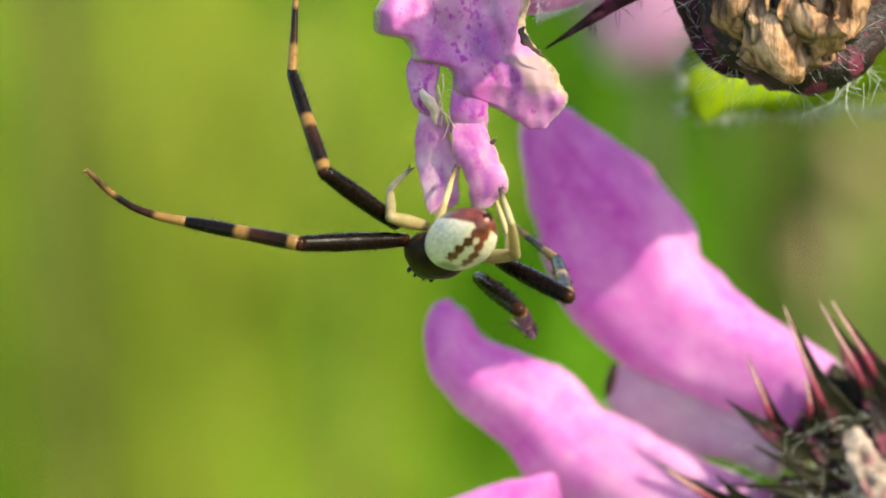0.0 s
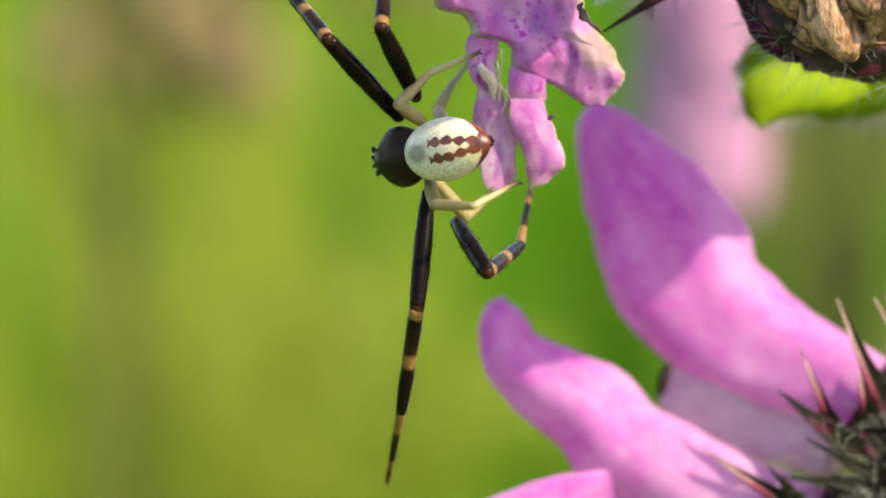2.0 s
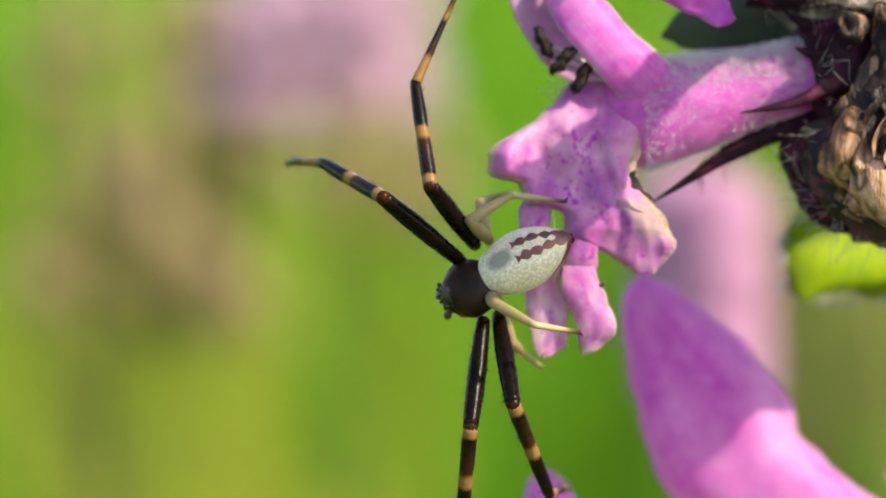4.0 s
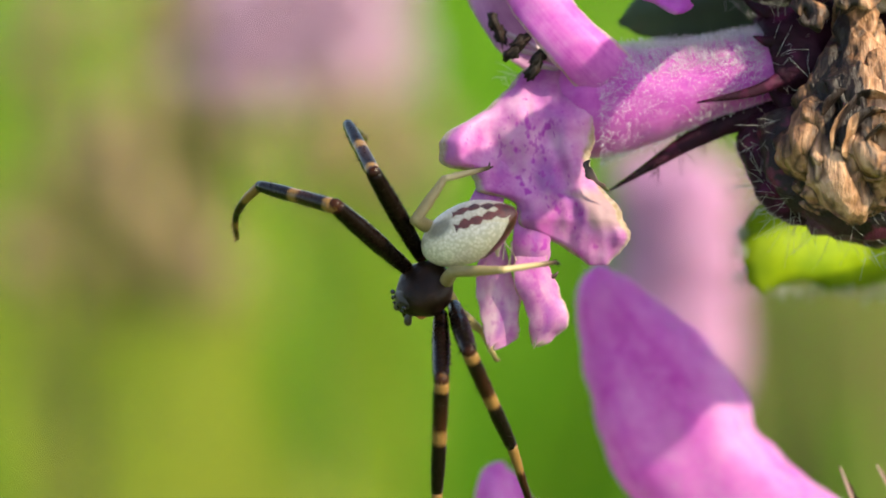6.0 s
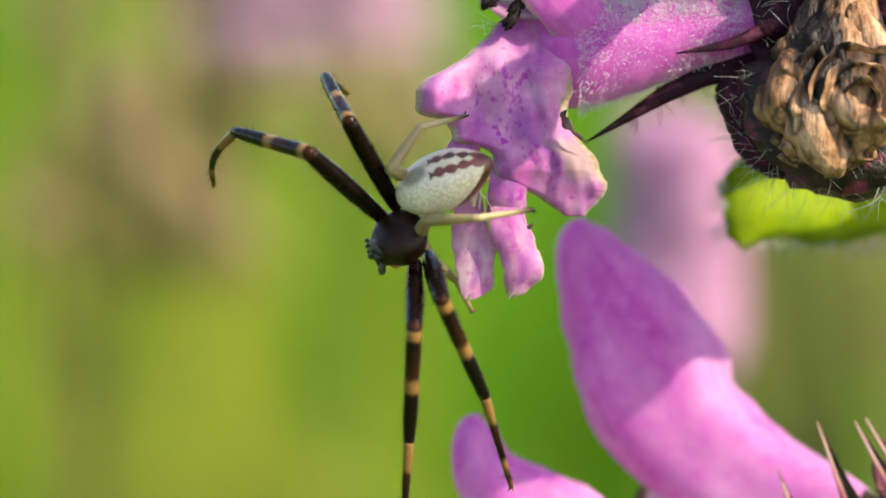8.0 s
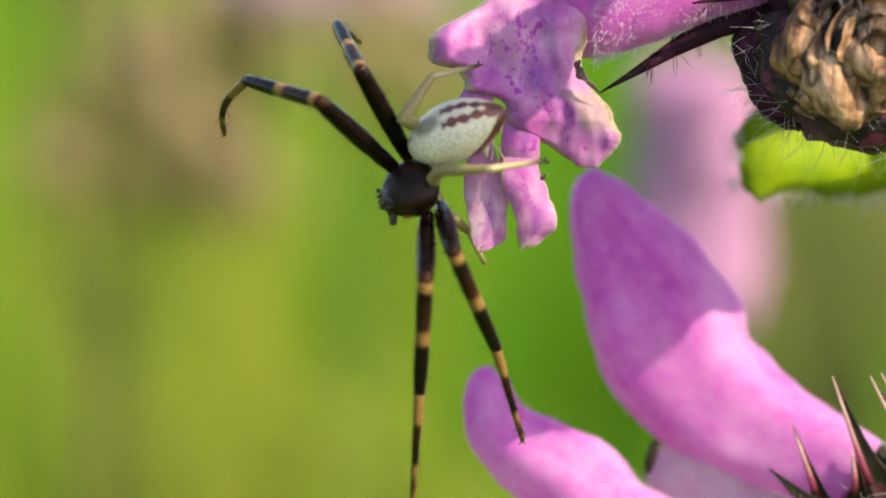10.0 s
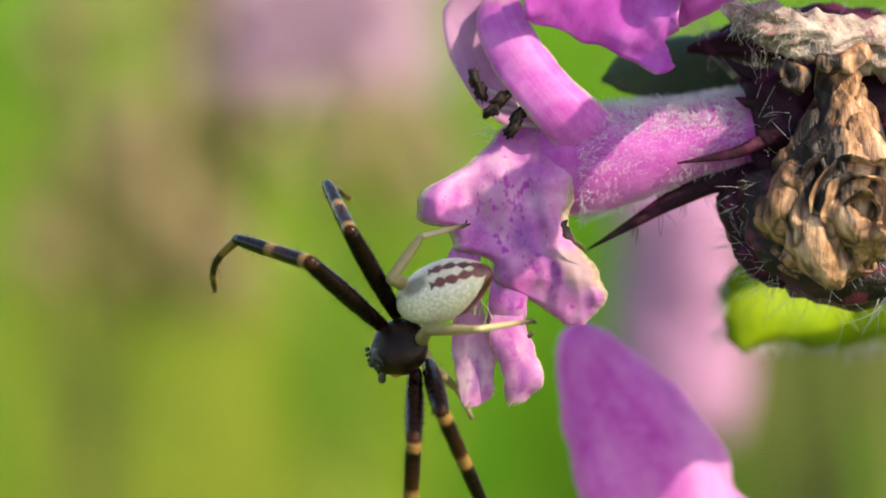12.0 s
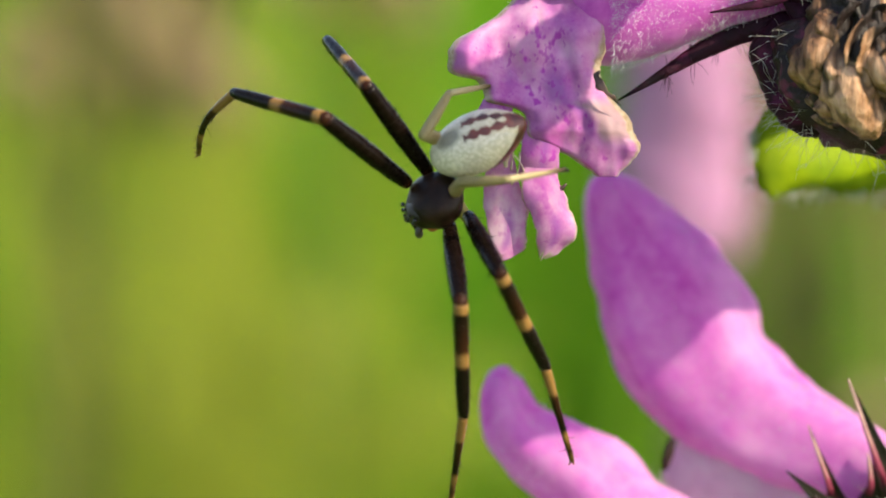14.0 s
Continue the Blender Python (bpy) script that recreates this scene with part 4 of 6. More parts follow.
def build_betony():
    rng = random.Random(21)
    base = ROOT.inverted() @ Vector((0.0175, 0.014, 0.0)) / MM
    plant = thing("betony_plant", base, "purple-pink betony in flower, hairy, partly withered", "flower", "betony plants in the meadow")
    bm = bmesh.new()
    tube(bm, [base, Vector(base).lerp(Vector((16.5, 8, -14)), 0.5) + Vector((5, 6, 0)), (16.5, 8, -14), (16.4, 7, 0), (16.2, 6, 12), (16.1, 5.5, 22)],
         (1.5, 1.4, 1.25, 1.2, 1.1, 0.8), 60, 12, rough=0.1)
    part("stem", bm, STEM, plant, "square green stem flushed with purple")

    # upper whorl
    c = calyx_body(plant, [(16, 5, 13.4), (11.8, 2.4, 11.9), (9.0, 1.6, 10.8), (7.0, 1.2, 10.25), (6.3, 1.1, 10.1)], (0.7, 0.75, 1.45, 1.45, 1.3), rng, 1.0, 90,
                   "dark purple calyx holding the open flower")
    tooth(c, [(7.2, 0.1, 9.9), (6.0, -0.25, 9.2), (4.3, -0.3, 8.85)], 0.22, CALYX)
    tooth(c, [(7.2, 0.6, 11.4), (6.3, 0.4, 11.5), (5.6, 0.3, 11.9)], 0.26, CALYX)
    tooth(c, [(7.0, 0.2, 10.9), (6.4, -0.1, 10.6), (5.9, -0.1, 10.75)], 0.24, CALYX)
    calyx_body(plant, [(10.5, 2.6, 12.6), (8.5, 2.2, 12.8), (6.4, 1.9, 12.6), (4.6, 1.7, 12.3)], (0.9, 0.85, 0.6, 0.1), rng, 9.0, 40, "dark hairy bract over the open flower")
    open_flower(plant, rng)

    c = calyx_body(plant, [(16, 5, 9.0), (11.7, 1.6, 8.0), (9.6, 1.0, 6.6), (8.0, 0.7, 6.7), (7.2, 0.6, 7.5), (6.9, 0.8, 8.6)],
                   (0.9, 1.15, 1.65, 1.45, 1.15, 0.9), rng, 3.0, 250, "dark crimson hairy calyx under the withered flower", shag=0.85, skin=CALYX_RED)
    tooth(c, [(7.4, 0.9, 8.3), (5.4, 1.0, 8.5), (1.8, 1.0, 6.45)], 0.50, CALYX, rng, 110)
    calyx_body(plant, [(8.2, 1.3, 9.0), (6.5, 1.2, 8.0), (6.55, 1.0, 7.0), (7.0, 0.8, 6.2), (7.6, 0.7, 5.7)], (0.8, 0.9, 0.78, 0.7, 0.4), rng, 6.0, 90, "dark hairy calyx lobe beside the withered flower")
    tooth(c, [(6.9, 0.2, 6.6), (6.6, 0.1, 6.4), (5.95, 0.1, 6.35)], 0.28, CALYX)
    tooth(c, [(7.8, 0.4, 8.4), (7.0, 0.3, 8.8), (6.3, 0.3, 9.3)], 0.5, CALYX)
    bm = bmesh.new()
    hairs(bm, [(Vector((rng.uniform(9.9, 11.6), rng.uniform(-0.4, 0.6), rng.uniform(5.0, 5.5))), (-0.55, -0.3, -1)) for _ in range(12)], 1.5, 0.012, rng, 0.25)
    part("hairs", bm, HAIR, c, "long white hairs hanging from the calyx", "stuff")
    dried_flower(plant, rng)
    bm = bmesh.new()
    petal(bm, [(14.5, 11, 5.9), (11.2, 10, 5.5), (9.0, 9, 5.3), (7.6, 8.3, 5.2), (6.6, 8.0, 5.1), (6.05, 8.0, 5.0)], (0, 0.25, 1),
          [(0.9, 1.0), (1.05, 1.3), (1.15, 1.5), (0.95, 1.6), (1.25, 1.5), (0.8, 0.9)], 0.2, 0.35, 0.22, 0.14, 90, 30, 2.0, 0.7)
    leaf = part("leaf", bm, LEAF, plant, "bright yellow-green toothed leaf, lit through")
    bm = bmesh.new()
    hairs(bm, [(Vector((6.05 + rng.uniform(-0.05, 0.15), 8.0, rng.uniform(4.1, 6.0))), (-1, -0.2, -0.1)) for _ in range(50)], 0.5, 0.014, rng, 0.2)
    hairs(bm, [(Vector((x, 7.9 + 0.4 * (x - 6), 4.15 + 0.1 * math.sin(x * 3))), (-0.2, -0.2, -1)) for x in (rng.uniform(6.4, 12.5) for _ in range(130))], 0.5, 0.014, rng, 0.2)
    part("hairs", bm, HAIR, leaf, "soft white hairs on the rim", "stuff")
    bm = bmesh.new()
    petal(bm, [(9, 4, 12.6), (6, 4, 12.4), (3.5, 3.6, 12.0), (2.2, 3.2, 11.5)], (0, 0.4, 1), [(1.6, 0.9), (1.7, 1.0), (1.1, 0.8), (0.1, 0.1)], 0.2, 0.3, 0.2, 0.14, 24, 14, 4.0)
    part("leaf", bm, LEAF_DARK, plant, "dark green bract with hairy rim")
    bm = bmesh.new()
    petal(bm, [(4.6, -0.2, 16.0), (3.2, -0.6, 14.4), (2.2, -0.6, 13.1), (1.8, -0.3, 12.2)], (1, 0.1, -0.35), [(0.9, 0.9), (1.6, 1.6), (2.2, 2.2), (2.0, 2.0)], 0.25, 0.5, 0.25, 0.12, 26, 24, 7.0)
    top = part("upper_corolla", bm, PETAL_DEEP, plant, "magenta ruffled lip of the flower above")
    bm = bmesh.new()
    tube(bm, [(3.8, 0.0, 14.4), (5.6, 0.4, 15.2), (8.0, 1.3, 16.6), (11.5, 3.2, 17.2), (15.6, 5.2, 16.0)], (1.8, 1.6, 1.3, 1.2, 1.0), 24, 18, rough=0.1)
    part("corolla_tube", bm, PETAL_DEEP, top)
    bm = bmesh.new()
    tube(bm, [(16, 5, 15.5), (12.0, 0.6, 13.0), (11.0, 0.0, 12.0), (10.7, -0.2, 11.2)], (0.9, 1.0, 0.8, 0.3), 20, 18, rough=0.3, seed=5, scale=1.6)
    part("corolla", bm, PETAL, plant, "crumpled pink corolla beside the withered one")

    # added behind the withered flower, unseen, to block a sun streak on the hood
    calyx_body(plant, [(12.8, 2.7, 10.4), (11.8, 2.2, 9.9), (10.5, 1.9, 9.4), (9.4, 1.7, 9.0)], (0.4, 1.1, 1.4, 1.0), rng, 4.0, 30, "dark calyx added out of sight to shade the hood")

    # a closed flower added out of view, placed to shade the open one's lip
    hood_flower(plant, [(9.1, -13.4, 15.6), (9.2, -13.0, 15.7), (9.6, -12, 15.9), (9.85, -10.5, 16.15), (9.8, -9, 16.2), (9.7, -7.5, 16.4), (9.9, -6, 16.9), (12.5, -1, 18.2), (15.8, 4.5, 19.5)],
                (0.15, 0.9, 1.4, 1.8, 1.7, 1.1, 0.7, 0.8, 0.8), PETAL, "unseen pink hooded corolla added above to shade the lip", seed=2.0)

    # lower whorl
    c = calyx_body(plant, [(16.2, 8, -9.5), (12.9, 6.9, -7.2), (11.4, 6.4, -5.9), (10.2, 6.1, -4.9), (9.5, 6.1, -4.4)], (0.9, 1.5, 1.6, 1.45, 1.25), rng, 5.0, 30,
                   "dark calyx, olive and purple, with long red teeth", True)
    # triangular teeth round both mouths
    for a, b, d, wide, edged in (
            ((9.26, 4.60, -6.01), (7.92, 4.00, -5.00), (6.82, 3.90, -4.09), 0.42, 0),
            ((8.53, 4.60, -5.33), (8.10, 4.00, -4.34), (7.44, 3.90, -2.76), 0.26, 1),
            ((10.60, 4.60, -5.30), (9.59, 4.00, -3.72), (8.60, 3.90, -1.41), 0.5, 1),
            ((11.60, 4.60, -4.65), (10.75, 4.00, -3.16), (9.67, 3.90, -1.37), 0.42, 1),
            ((11.90, 4.60, -4.33), (11.08, 4.00, -2.93), (9.99, 3.90, -1.28), 0.36, 1),
            ((9.44, 4.60, -5.27), (9.38, 4.00, -4.37), (9.18, 3.90, -3.53), 0.32, 1),
            ((7.57, 4.60, -7.73), (6.08, 4.00, -6.78), (4.69, 3.90, -5.88), 0.3, 1),
            ((7.41, 4.60, -7.39), (6.98, 4.00, -6.89), (6.46, 3.90, -6.31), 0.26, 0),
            ((9.89, 4.60, -7.45), (8.55, 4.00, -6.84), (6.82, 3.90, -6.62), 0.3, 0),
            ((10.24, 4.60, -6.79), (9.05, 4.00, -6.35), (7.58, 3.90, -5.48), 0.34, 0),
            ((11.07, 4.60, -6.31), (10.21, 4.00, -5.88), (9.38, 3.90, -5.77), 0.34, 0),
            ((10.71, 4.60, -7.97), (9.35, 4.00, -7.69), (7.87, 3.90, -7.39), 0.34, 0),
            ((11.39, 4.60, -6.98), (10.68, 4.00, -7.22), (9.69, 3.90, -7.02), 0.36, 0)):
        a, b, d, wide = Vector(a), Vector(b), Vector(d), wide * 1.1
        bm = bmesh.new()
        petal(bm, [a, a.lerp(b, 0.5), b, b.lerp(d, 0.6), d], (d - a).cross(Vector((0, 1, 0))), [(wide, wide), (wide * 0.8, wide * 0.8), (wide * 0.5, wide * 0.5), (wide * 0.2, wide * 0.2), (0.02, 0.02)],
              0.4, 0.12, 0.1, 0.12, 18, 10, wide * 10)
        part("calyx_tooth", bm, CALYX_GREEN, c, "triangular dark green tooth")
        if edged:
            side = (d - a).cross(Vector((0, 1, 0))).normalized()
            tooth(c, [a.lerp(b, 0.6) + side * wide * 0.5 + Vector((0, -0.12, 0)), b + side * wide * 0.3 + Vector((0, -0.12, 0)), d + Vector((0, -0.04, 0))], 0.12, TOOTH_RED, name="tooth_edge", label="pale red edge of the tooth")
    # broad bracts behind the teeth
    for a, d, wide in (((12.6, 5.2, -5.6), (10.3, 4.9, -2.6), 0.95), ((12.2, 5.0, -7.4), (9.2, 4.7, -5.4), 0.9), ((11.6, 4.9, -8.8), (8.2, 4.6, -7.0), 0.85),
                       ((12.8, 4.8, -6.4), (10.9, 4.5, -4.2), 0.8), ((11.0, 4.8, -9.4), (7.6, 4.5, -8.6), 0.8)):
        a, d = Vector(a), Vector(d)
        bm = bmesh.new()
        petal(bm, [a, a.lerp(d, 0.35), a.lerp(d, 0.65) + Vector((0, -0.2, 0)), a.lerp(d, 0.88) + Vector((0, -0.2, 0)), d], (d - a).cross(Vector((0, 1, 0))),
              [(wide * 0.9, wide * 0.9), (wide, wide), (wide * 0.75, wide * 0.75), (wide * 0.3, wide * 0.3), (0.02, 0.02)], 0.3, 0.25, 0.25, 0.12, 24, 14, wide * 7)
        part("bract", bm, CALYX_RED, c, "broad dark maroon bract with hairy rim")
    bm = bmesh.new()
    tube(bm, [(10.51, 4.60, -5.29), (10.95, 4.20, -6.42), (11.67, 4.20, -7.77), (13.2, 5.0, -10.5)], (0.35, 0.62, 0.75, 0.8), 44, 32, rough=0.42, ridges=0.06, seed=8, scale=3.6)
    part("withered_calyx", bm, WITHERED, plant, "withered grainy calyx, pinkish tan")
    bm = bmesh.new()
    hairs(bm, [(Vector((8.09, 3.60, -7.80)) + Vector((rng.uniform(-0.6, 0.6), 0, rng.uniform(-0.3, 0.1))), (-0.5, -0.5, 0.35)) for _ in range(22)], 0.9, 0.009, rng, 0.4)
    hairs(bm, [(Vector((10.06, 3.60, -7.85)) + Vector((rng.uniform(-0.5, 0.5), 0, rng.uniform(-0.3, 0.2))), (-0.4, -0.5, 0.4)) for _ in range(30)], 1.0, 0.011, rng, 0.3)
    hairs(bm, [(Vector((rng.uniform(7.0, 12.0), rng.uniform(3.4, 4.3), rng.uniform(-9.2, -4.6))), (-0.6, -0.7, rng.uniform(-0.2, 0.6))) for _ in range(120)], 0.8, 0.008, rng, 0.3)
    part("hairs", bm, HAIR, c, "tufts of white hair", "stuff")
    hood_flower(plant, [(1.68, 8.3, 4.75), (1.76, 8.4, 4.19), (2.13, 8.5, 3.32), (2.98, 8.7, 1.86), (3.74, 8.7, 0.36), (4.49, 8.6, -1.14), (5.56, 8.3, -2.20), (6.93, 7.8, -3.17), (8.52, 7.2, -3.78), (9.74, 6.6, -4.63)],
                (0.12, 0.78, 1.16, 1.84, 2.20, 2.22, 1.90, 1.72, 1.42, 1.28), PETAL, "pink hooded corolla, smooth and closed", seed=1.0)
    c = calyx_body(plant, [(16.2, 8, -12.5), (11.5, 6, -9.2), (10.0, 5.6, -8.7), (8.8, 5.3, -8.4), (8.1, 5.2, -8.2)], (1.0, 1.6, 1.75, 1.6, 1.5), rng, 7.0, 50,
                   "dark hairy calyx at the foot of the whorl", True)
    hood = hood_flower(plant, [(-1.34, 7.6, -1.24), (-1.38, 7.6, -1.72), (-1.11, 7.6, -2.85), (-0.34, 7.6, -3.66), (1.25, 7.5, -4.67), (2.38, 7.4, -5.93), (3.91, 7.2, -6.89), (6.11, 6.8, -7.84), (8.0, 6.3, -8.4)],
                       (0.10, 0.58, 0.95, 1.18, 1.46, 1.62, 1.70, 1.55, 1.3), PETAL_BLEACHED, "pink hooded corolla with a pale sheen", seed=4.0)
    bm = bmesh.new()
    petal(bm, [(3.2, 7.6, -7.2), (1.6, 6.4, -6.8), (0.1, 5.7, -7.05), (-1.1, 5.6, -7.4), (-2.4, 5.8, -7.9), (-3.6, 6.3, -8.6)], (0.25, 0, 1),
          [(0.4, 0.2), (1.0, 0.3), (1.6, 0.4), (1.8, 0.4), (1.6, 0.35), (0.6, 0.2)], 0.25, 0.3, 0.1, 0.12, 26, 18, 3.0)
    part("lower_lip", bm, PETAL_BLEACHED, hood, "spread pink lower lip")
    pale = hood_flower(plant, [(3.9, 9.4, -3.6), (4.6, 9.3, -4.3), (5.7, 9.0, -4.7), (7.0, 8.6, -5.0), (9.0, 7.8, -6.0)],
                       (0.6, 1.4, 1.75, 1.6, 1.2), PETAL_PALE, "whitish pink flower half hidden between the others", seed=6.0)
    bm = bmesh.new()
    ball(bm, (3.55, 7.5, -3.85), (0.17, 0.17, 0.52), Matrix.Rotation(radians(15), 3, "Y"), 10, 8, 0.3, 2.0)
    part("anther", bm, ANTHER, pale, "dark shrivelled anther")
    return plant


build_meadow()
build_far_things()
build_betony()


# ---- the crab spider ----
def along(rows):
    """Poses of a leg's piece from rows of seconds and the two joints that it runs between, in the spider's millimetres;
    it turns by the shortest way from row to row."""
    made, turn = [], Vector((0, 0, 1)).rotation_difference((Vector(rows[0][2]) - Vector(rows[0][1])).normalized())
    for t, a, b in rows:
        way = (Vector(b) - Vector(a)).normalized()
        turn = (turn @ Vector((0, 0, 1))).rotation_difference(way) @ turn
        made.append((t, Matrix.LocRotScale(Vector(a) * MM, turn, None)))
    return made


def stance(at, ahead, up):
    """The spider's pose in the meadow: its middle, where its head points and where its back faces, in the plant's frame."""
    x = Vector(ahead).normalized()
    z = (Vector(up) - x * x.dot(Vector(up))).normalized()
    m = Matrix((x, z.cross(x), z)).transposed().to_4x4()
    m.translation = Vector(at) * MM
    return ROOT @ m


def leg_piece(name, length, radii, material, owner, rng, bristles=0, label="", claws=False, bend=0.0):
    bm = bmesh.new()
    n = len(radii) - 1
    tube(bm, [(0, bend * math.sin(math.pi * k / n), length * k / n) for k in range(n + 1)], radii, 22, 12, side=(1, 0, 0), rough=0.06, scale=3.0, seed=length)
    ball(bm, (0, 0, 0), (radii[0] * 0.98,) * 3, None, 12, 8)
    ball(bm, (0, 0, length), (radii[-1] * 0.98,) * 3, None, 12, 8)
    if bristles:
        roots = []
        for _ in range(bristles):
            z, a = rng.uniform(0.08, 0.98) * length, rng.uniform(0, 2 * math.pi)
            k = min(int(z / length * n), n - 1)
            r = radii[k] + (radii[k + 1] - radii[k]) * (z / length * n - k)
            out = Vector((math.cos(a), math.sin(a), 0))
            roots.append((Vector((0, bend * math.sin(math.pi * z / length), z)) + out * r * 0.95, out + Vector((0, 0, 0.9))))
        hairs(bm, roots, 0.15, 0.010, rng, 0.0)
    if claws:
        for k in (-1, 1):
            tube(bm, [(0, 0, length - 0.02), (0.06 * k, 0.05, length + 0.07), (0.09 * k, 0.12, length + 0.08)], (0.035, 0.03, 0.008), 6, 6)
    return part(name, bm, material, owner, label)


def build_spider():
    rng = random.Random(33)
    ob = thing("crab_spider", (0, 0, 0), "small crab spider, dark brown, white striped abdomen, long ringed forelegs", "spider")
    # head and chest: a low shield, blunt in front
    bm = bmesh.new()
    for v in ball(bm, (-0.02, 0, 0), (0.86, 0.88, 0.60), None, 30, 20, 0.05, 2.5):
        f = max(0.0, v.co.x / 0.98)
        v.co.y *= 1 - 0.34 * f * f
        v.co.z = v.co.z * (1 - 0.15 * f) + 0.05 * f
    part("cephalothorax", bm, SHELL, ob, "glossy dark brown head and chest shield")
    bm = bmesh.new()
    for v in ball(bm, (0.47, 0, 0.17), (0.35, 0.48, 0.33), None, 18, 12, 0.1, 3.0):
        v.co.z -= 0.10 * abs(v.co.y)
    part("face", bm, FACE, ob, "cream and brown eye region")
    for y, z, r in ((0.10, 0.24, 0.05), (-0.10, 0.24, 0.05), (0.30, 0.22, 0.065), (-0.30, 0.22, 0.065), (0.14, 0.40, 0.05), (-0.14, 0.40, 0.05), (0.36, 0.34, 0.07), (-0.36, 0.34, 0.07)):
        bm = bmesh.new()
        ball(bm, (0.86 - 0.75 * abs(y) * abs(y) - max(0.0, z - 0.25) * 0.7, y, z), (r, r, r), None, 10, 8)
        part("eye", bm, EYE, ob)
    for s in (-1, 1):
        bm = bmesh.new()
        tube(bm, [(0.55, 0.22 * s, -0.10), (0.80, 0.30 * s, -0.16), (0.88, 0.33 * s, -0.27), (0.86, 0.30 * s, -0.36)], (0.09, 0.10, 0.12, 0.05), 12, 10)
        part("palp", bm, FACE, ob, "stubby brown palp")
        bm = bmesh.new()
        tube(bm, [(0.64, 0.11 * s, -0.02), (0.78, 0.11 * s, -0.22), (0.74, 0.09 * s, -0.42)], (0.13, 0.13, 0.05), 10, 10)
        part("jaw", bm, SHELL, ob)
        bm = bmesh.new()
        ball(bm, (0.40, 0.50 * s, -0.14), (0.2, 0.18, 0.15), None, 12, 8)
        ball(bm, (0.10, 0.58 * s, -0.16), (0.2, 0.18, 0.15), None, 12, 8)
        part("leg_joint", bm, CORAL, ob, "orange-brown leg sockets")
    # abdomen: flattened egg that tapers to the tail
    bm = bmesh.new()
    for v in ball(bm, (0, 0, 0), (1.46, 0.88, 0.74), None, 44, 30):
        f = v.co.x / 1.46
        back = max(0.0, -f)
        v.co.y *= 1 - 0.38 * back ** 2.0 + 0.05 * max(0.0, f)
        v.co.z *= 1 - 0.22 * back ** 2
        v.co += Vector((-1.80, 0, 0.18))
    abdomen = part("abdomen", bm, ABDOMEN, ob, "chalk white abdomen with two wine-red saw-edged stripes")
    bm = bmesh.new()
    for y, z in ((0.07, 0.10), (-0.07, 0.10), (0.0, 0.02)):
        tube(bm, [(-3.05, y, z), (-3.2, y * 1.2, z), (-3.30, y * 1.1, z)], (0.09, 0.08, 0.04), 6, 8)
    part("spinnerets", bm, SHELL, ob)
    legs = {}
    for key, (f, t, m) in LEG_LENGTHS.items():
        if key[0] == "P":
            legs[key] = [leg_piece("femur", f, (0.16, 0.20, 0.16), PALE_LEG, ob, rng, 0, "pale amber hind leg"),
                         leg_piece("tibia", t, (0.16, 0.15, 0.10), PALE_LEG, ob, rng, 14, "pale amber hind leg"),
                         leg_piece("metatarsus", m, (0.10, 0.085, 0.06), PALE_FOOT, ob, rng, 12, "pale amber hind foot", True)]
        else:
            legs[key] = [leg_piece("femur", f, (0.20, 0.255, 0.265, 0.22), FEMUR, ob, rng, 50, "glossy black thigh of a long foreleg"),
                         leg_piece("tibia", t, (0.21, 0.215, 0.20, 0.20, 0.16), TIBIA, ob, rng, 60, "black and tan ringed shin"),
                         leg_piece("metatarsus", m, (0.15, 0.125, 0.10, 0.09, 0.07), METATARSUS, ob, rng, 50, "thin ringed foot with claws", True, 0.32 if key == "L1" else 0.0)]
    return ob, legs, abdomen


LEG_LENGTHS = {"L1": (3.25, 3.3, 3.1), "L2": (3.1, 3.3, 3.1), "R1": (3.1, 3.25, 3.0), "R2": (3.25, 3.3, 3.1), "P1": (1.35, 1.6, 1.5), "P2": (1.3, 1.5, 1.5), "P3": (1.3, 1.65, 1.65), "P4": (1.3, 1.3, 1.3)}
spider, legs, abdomen = build_spider()


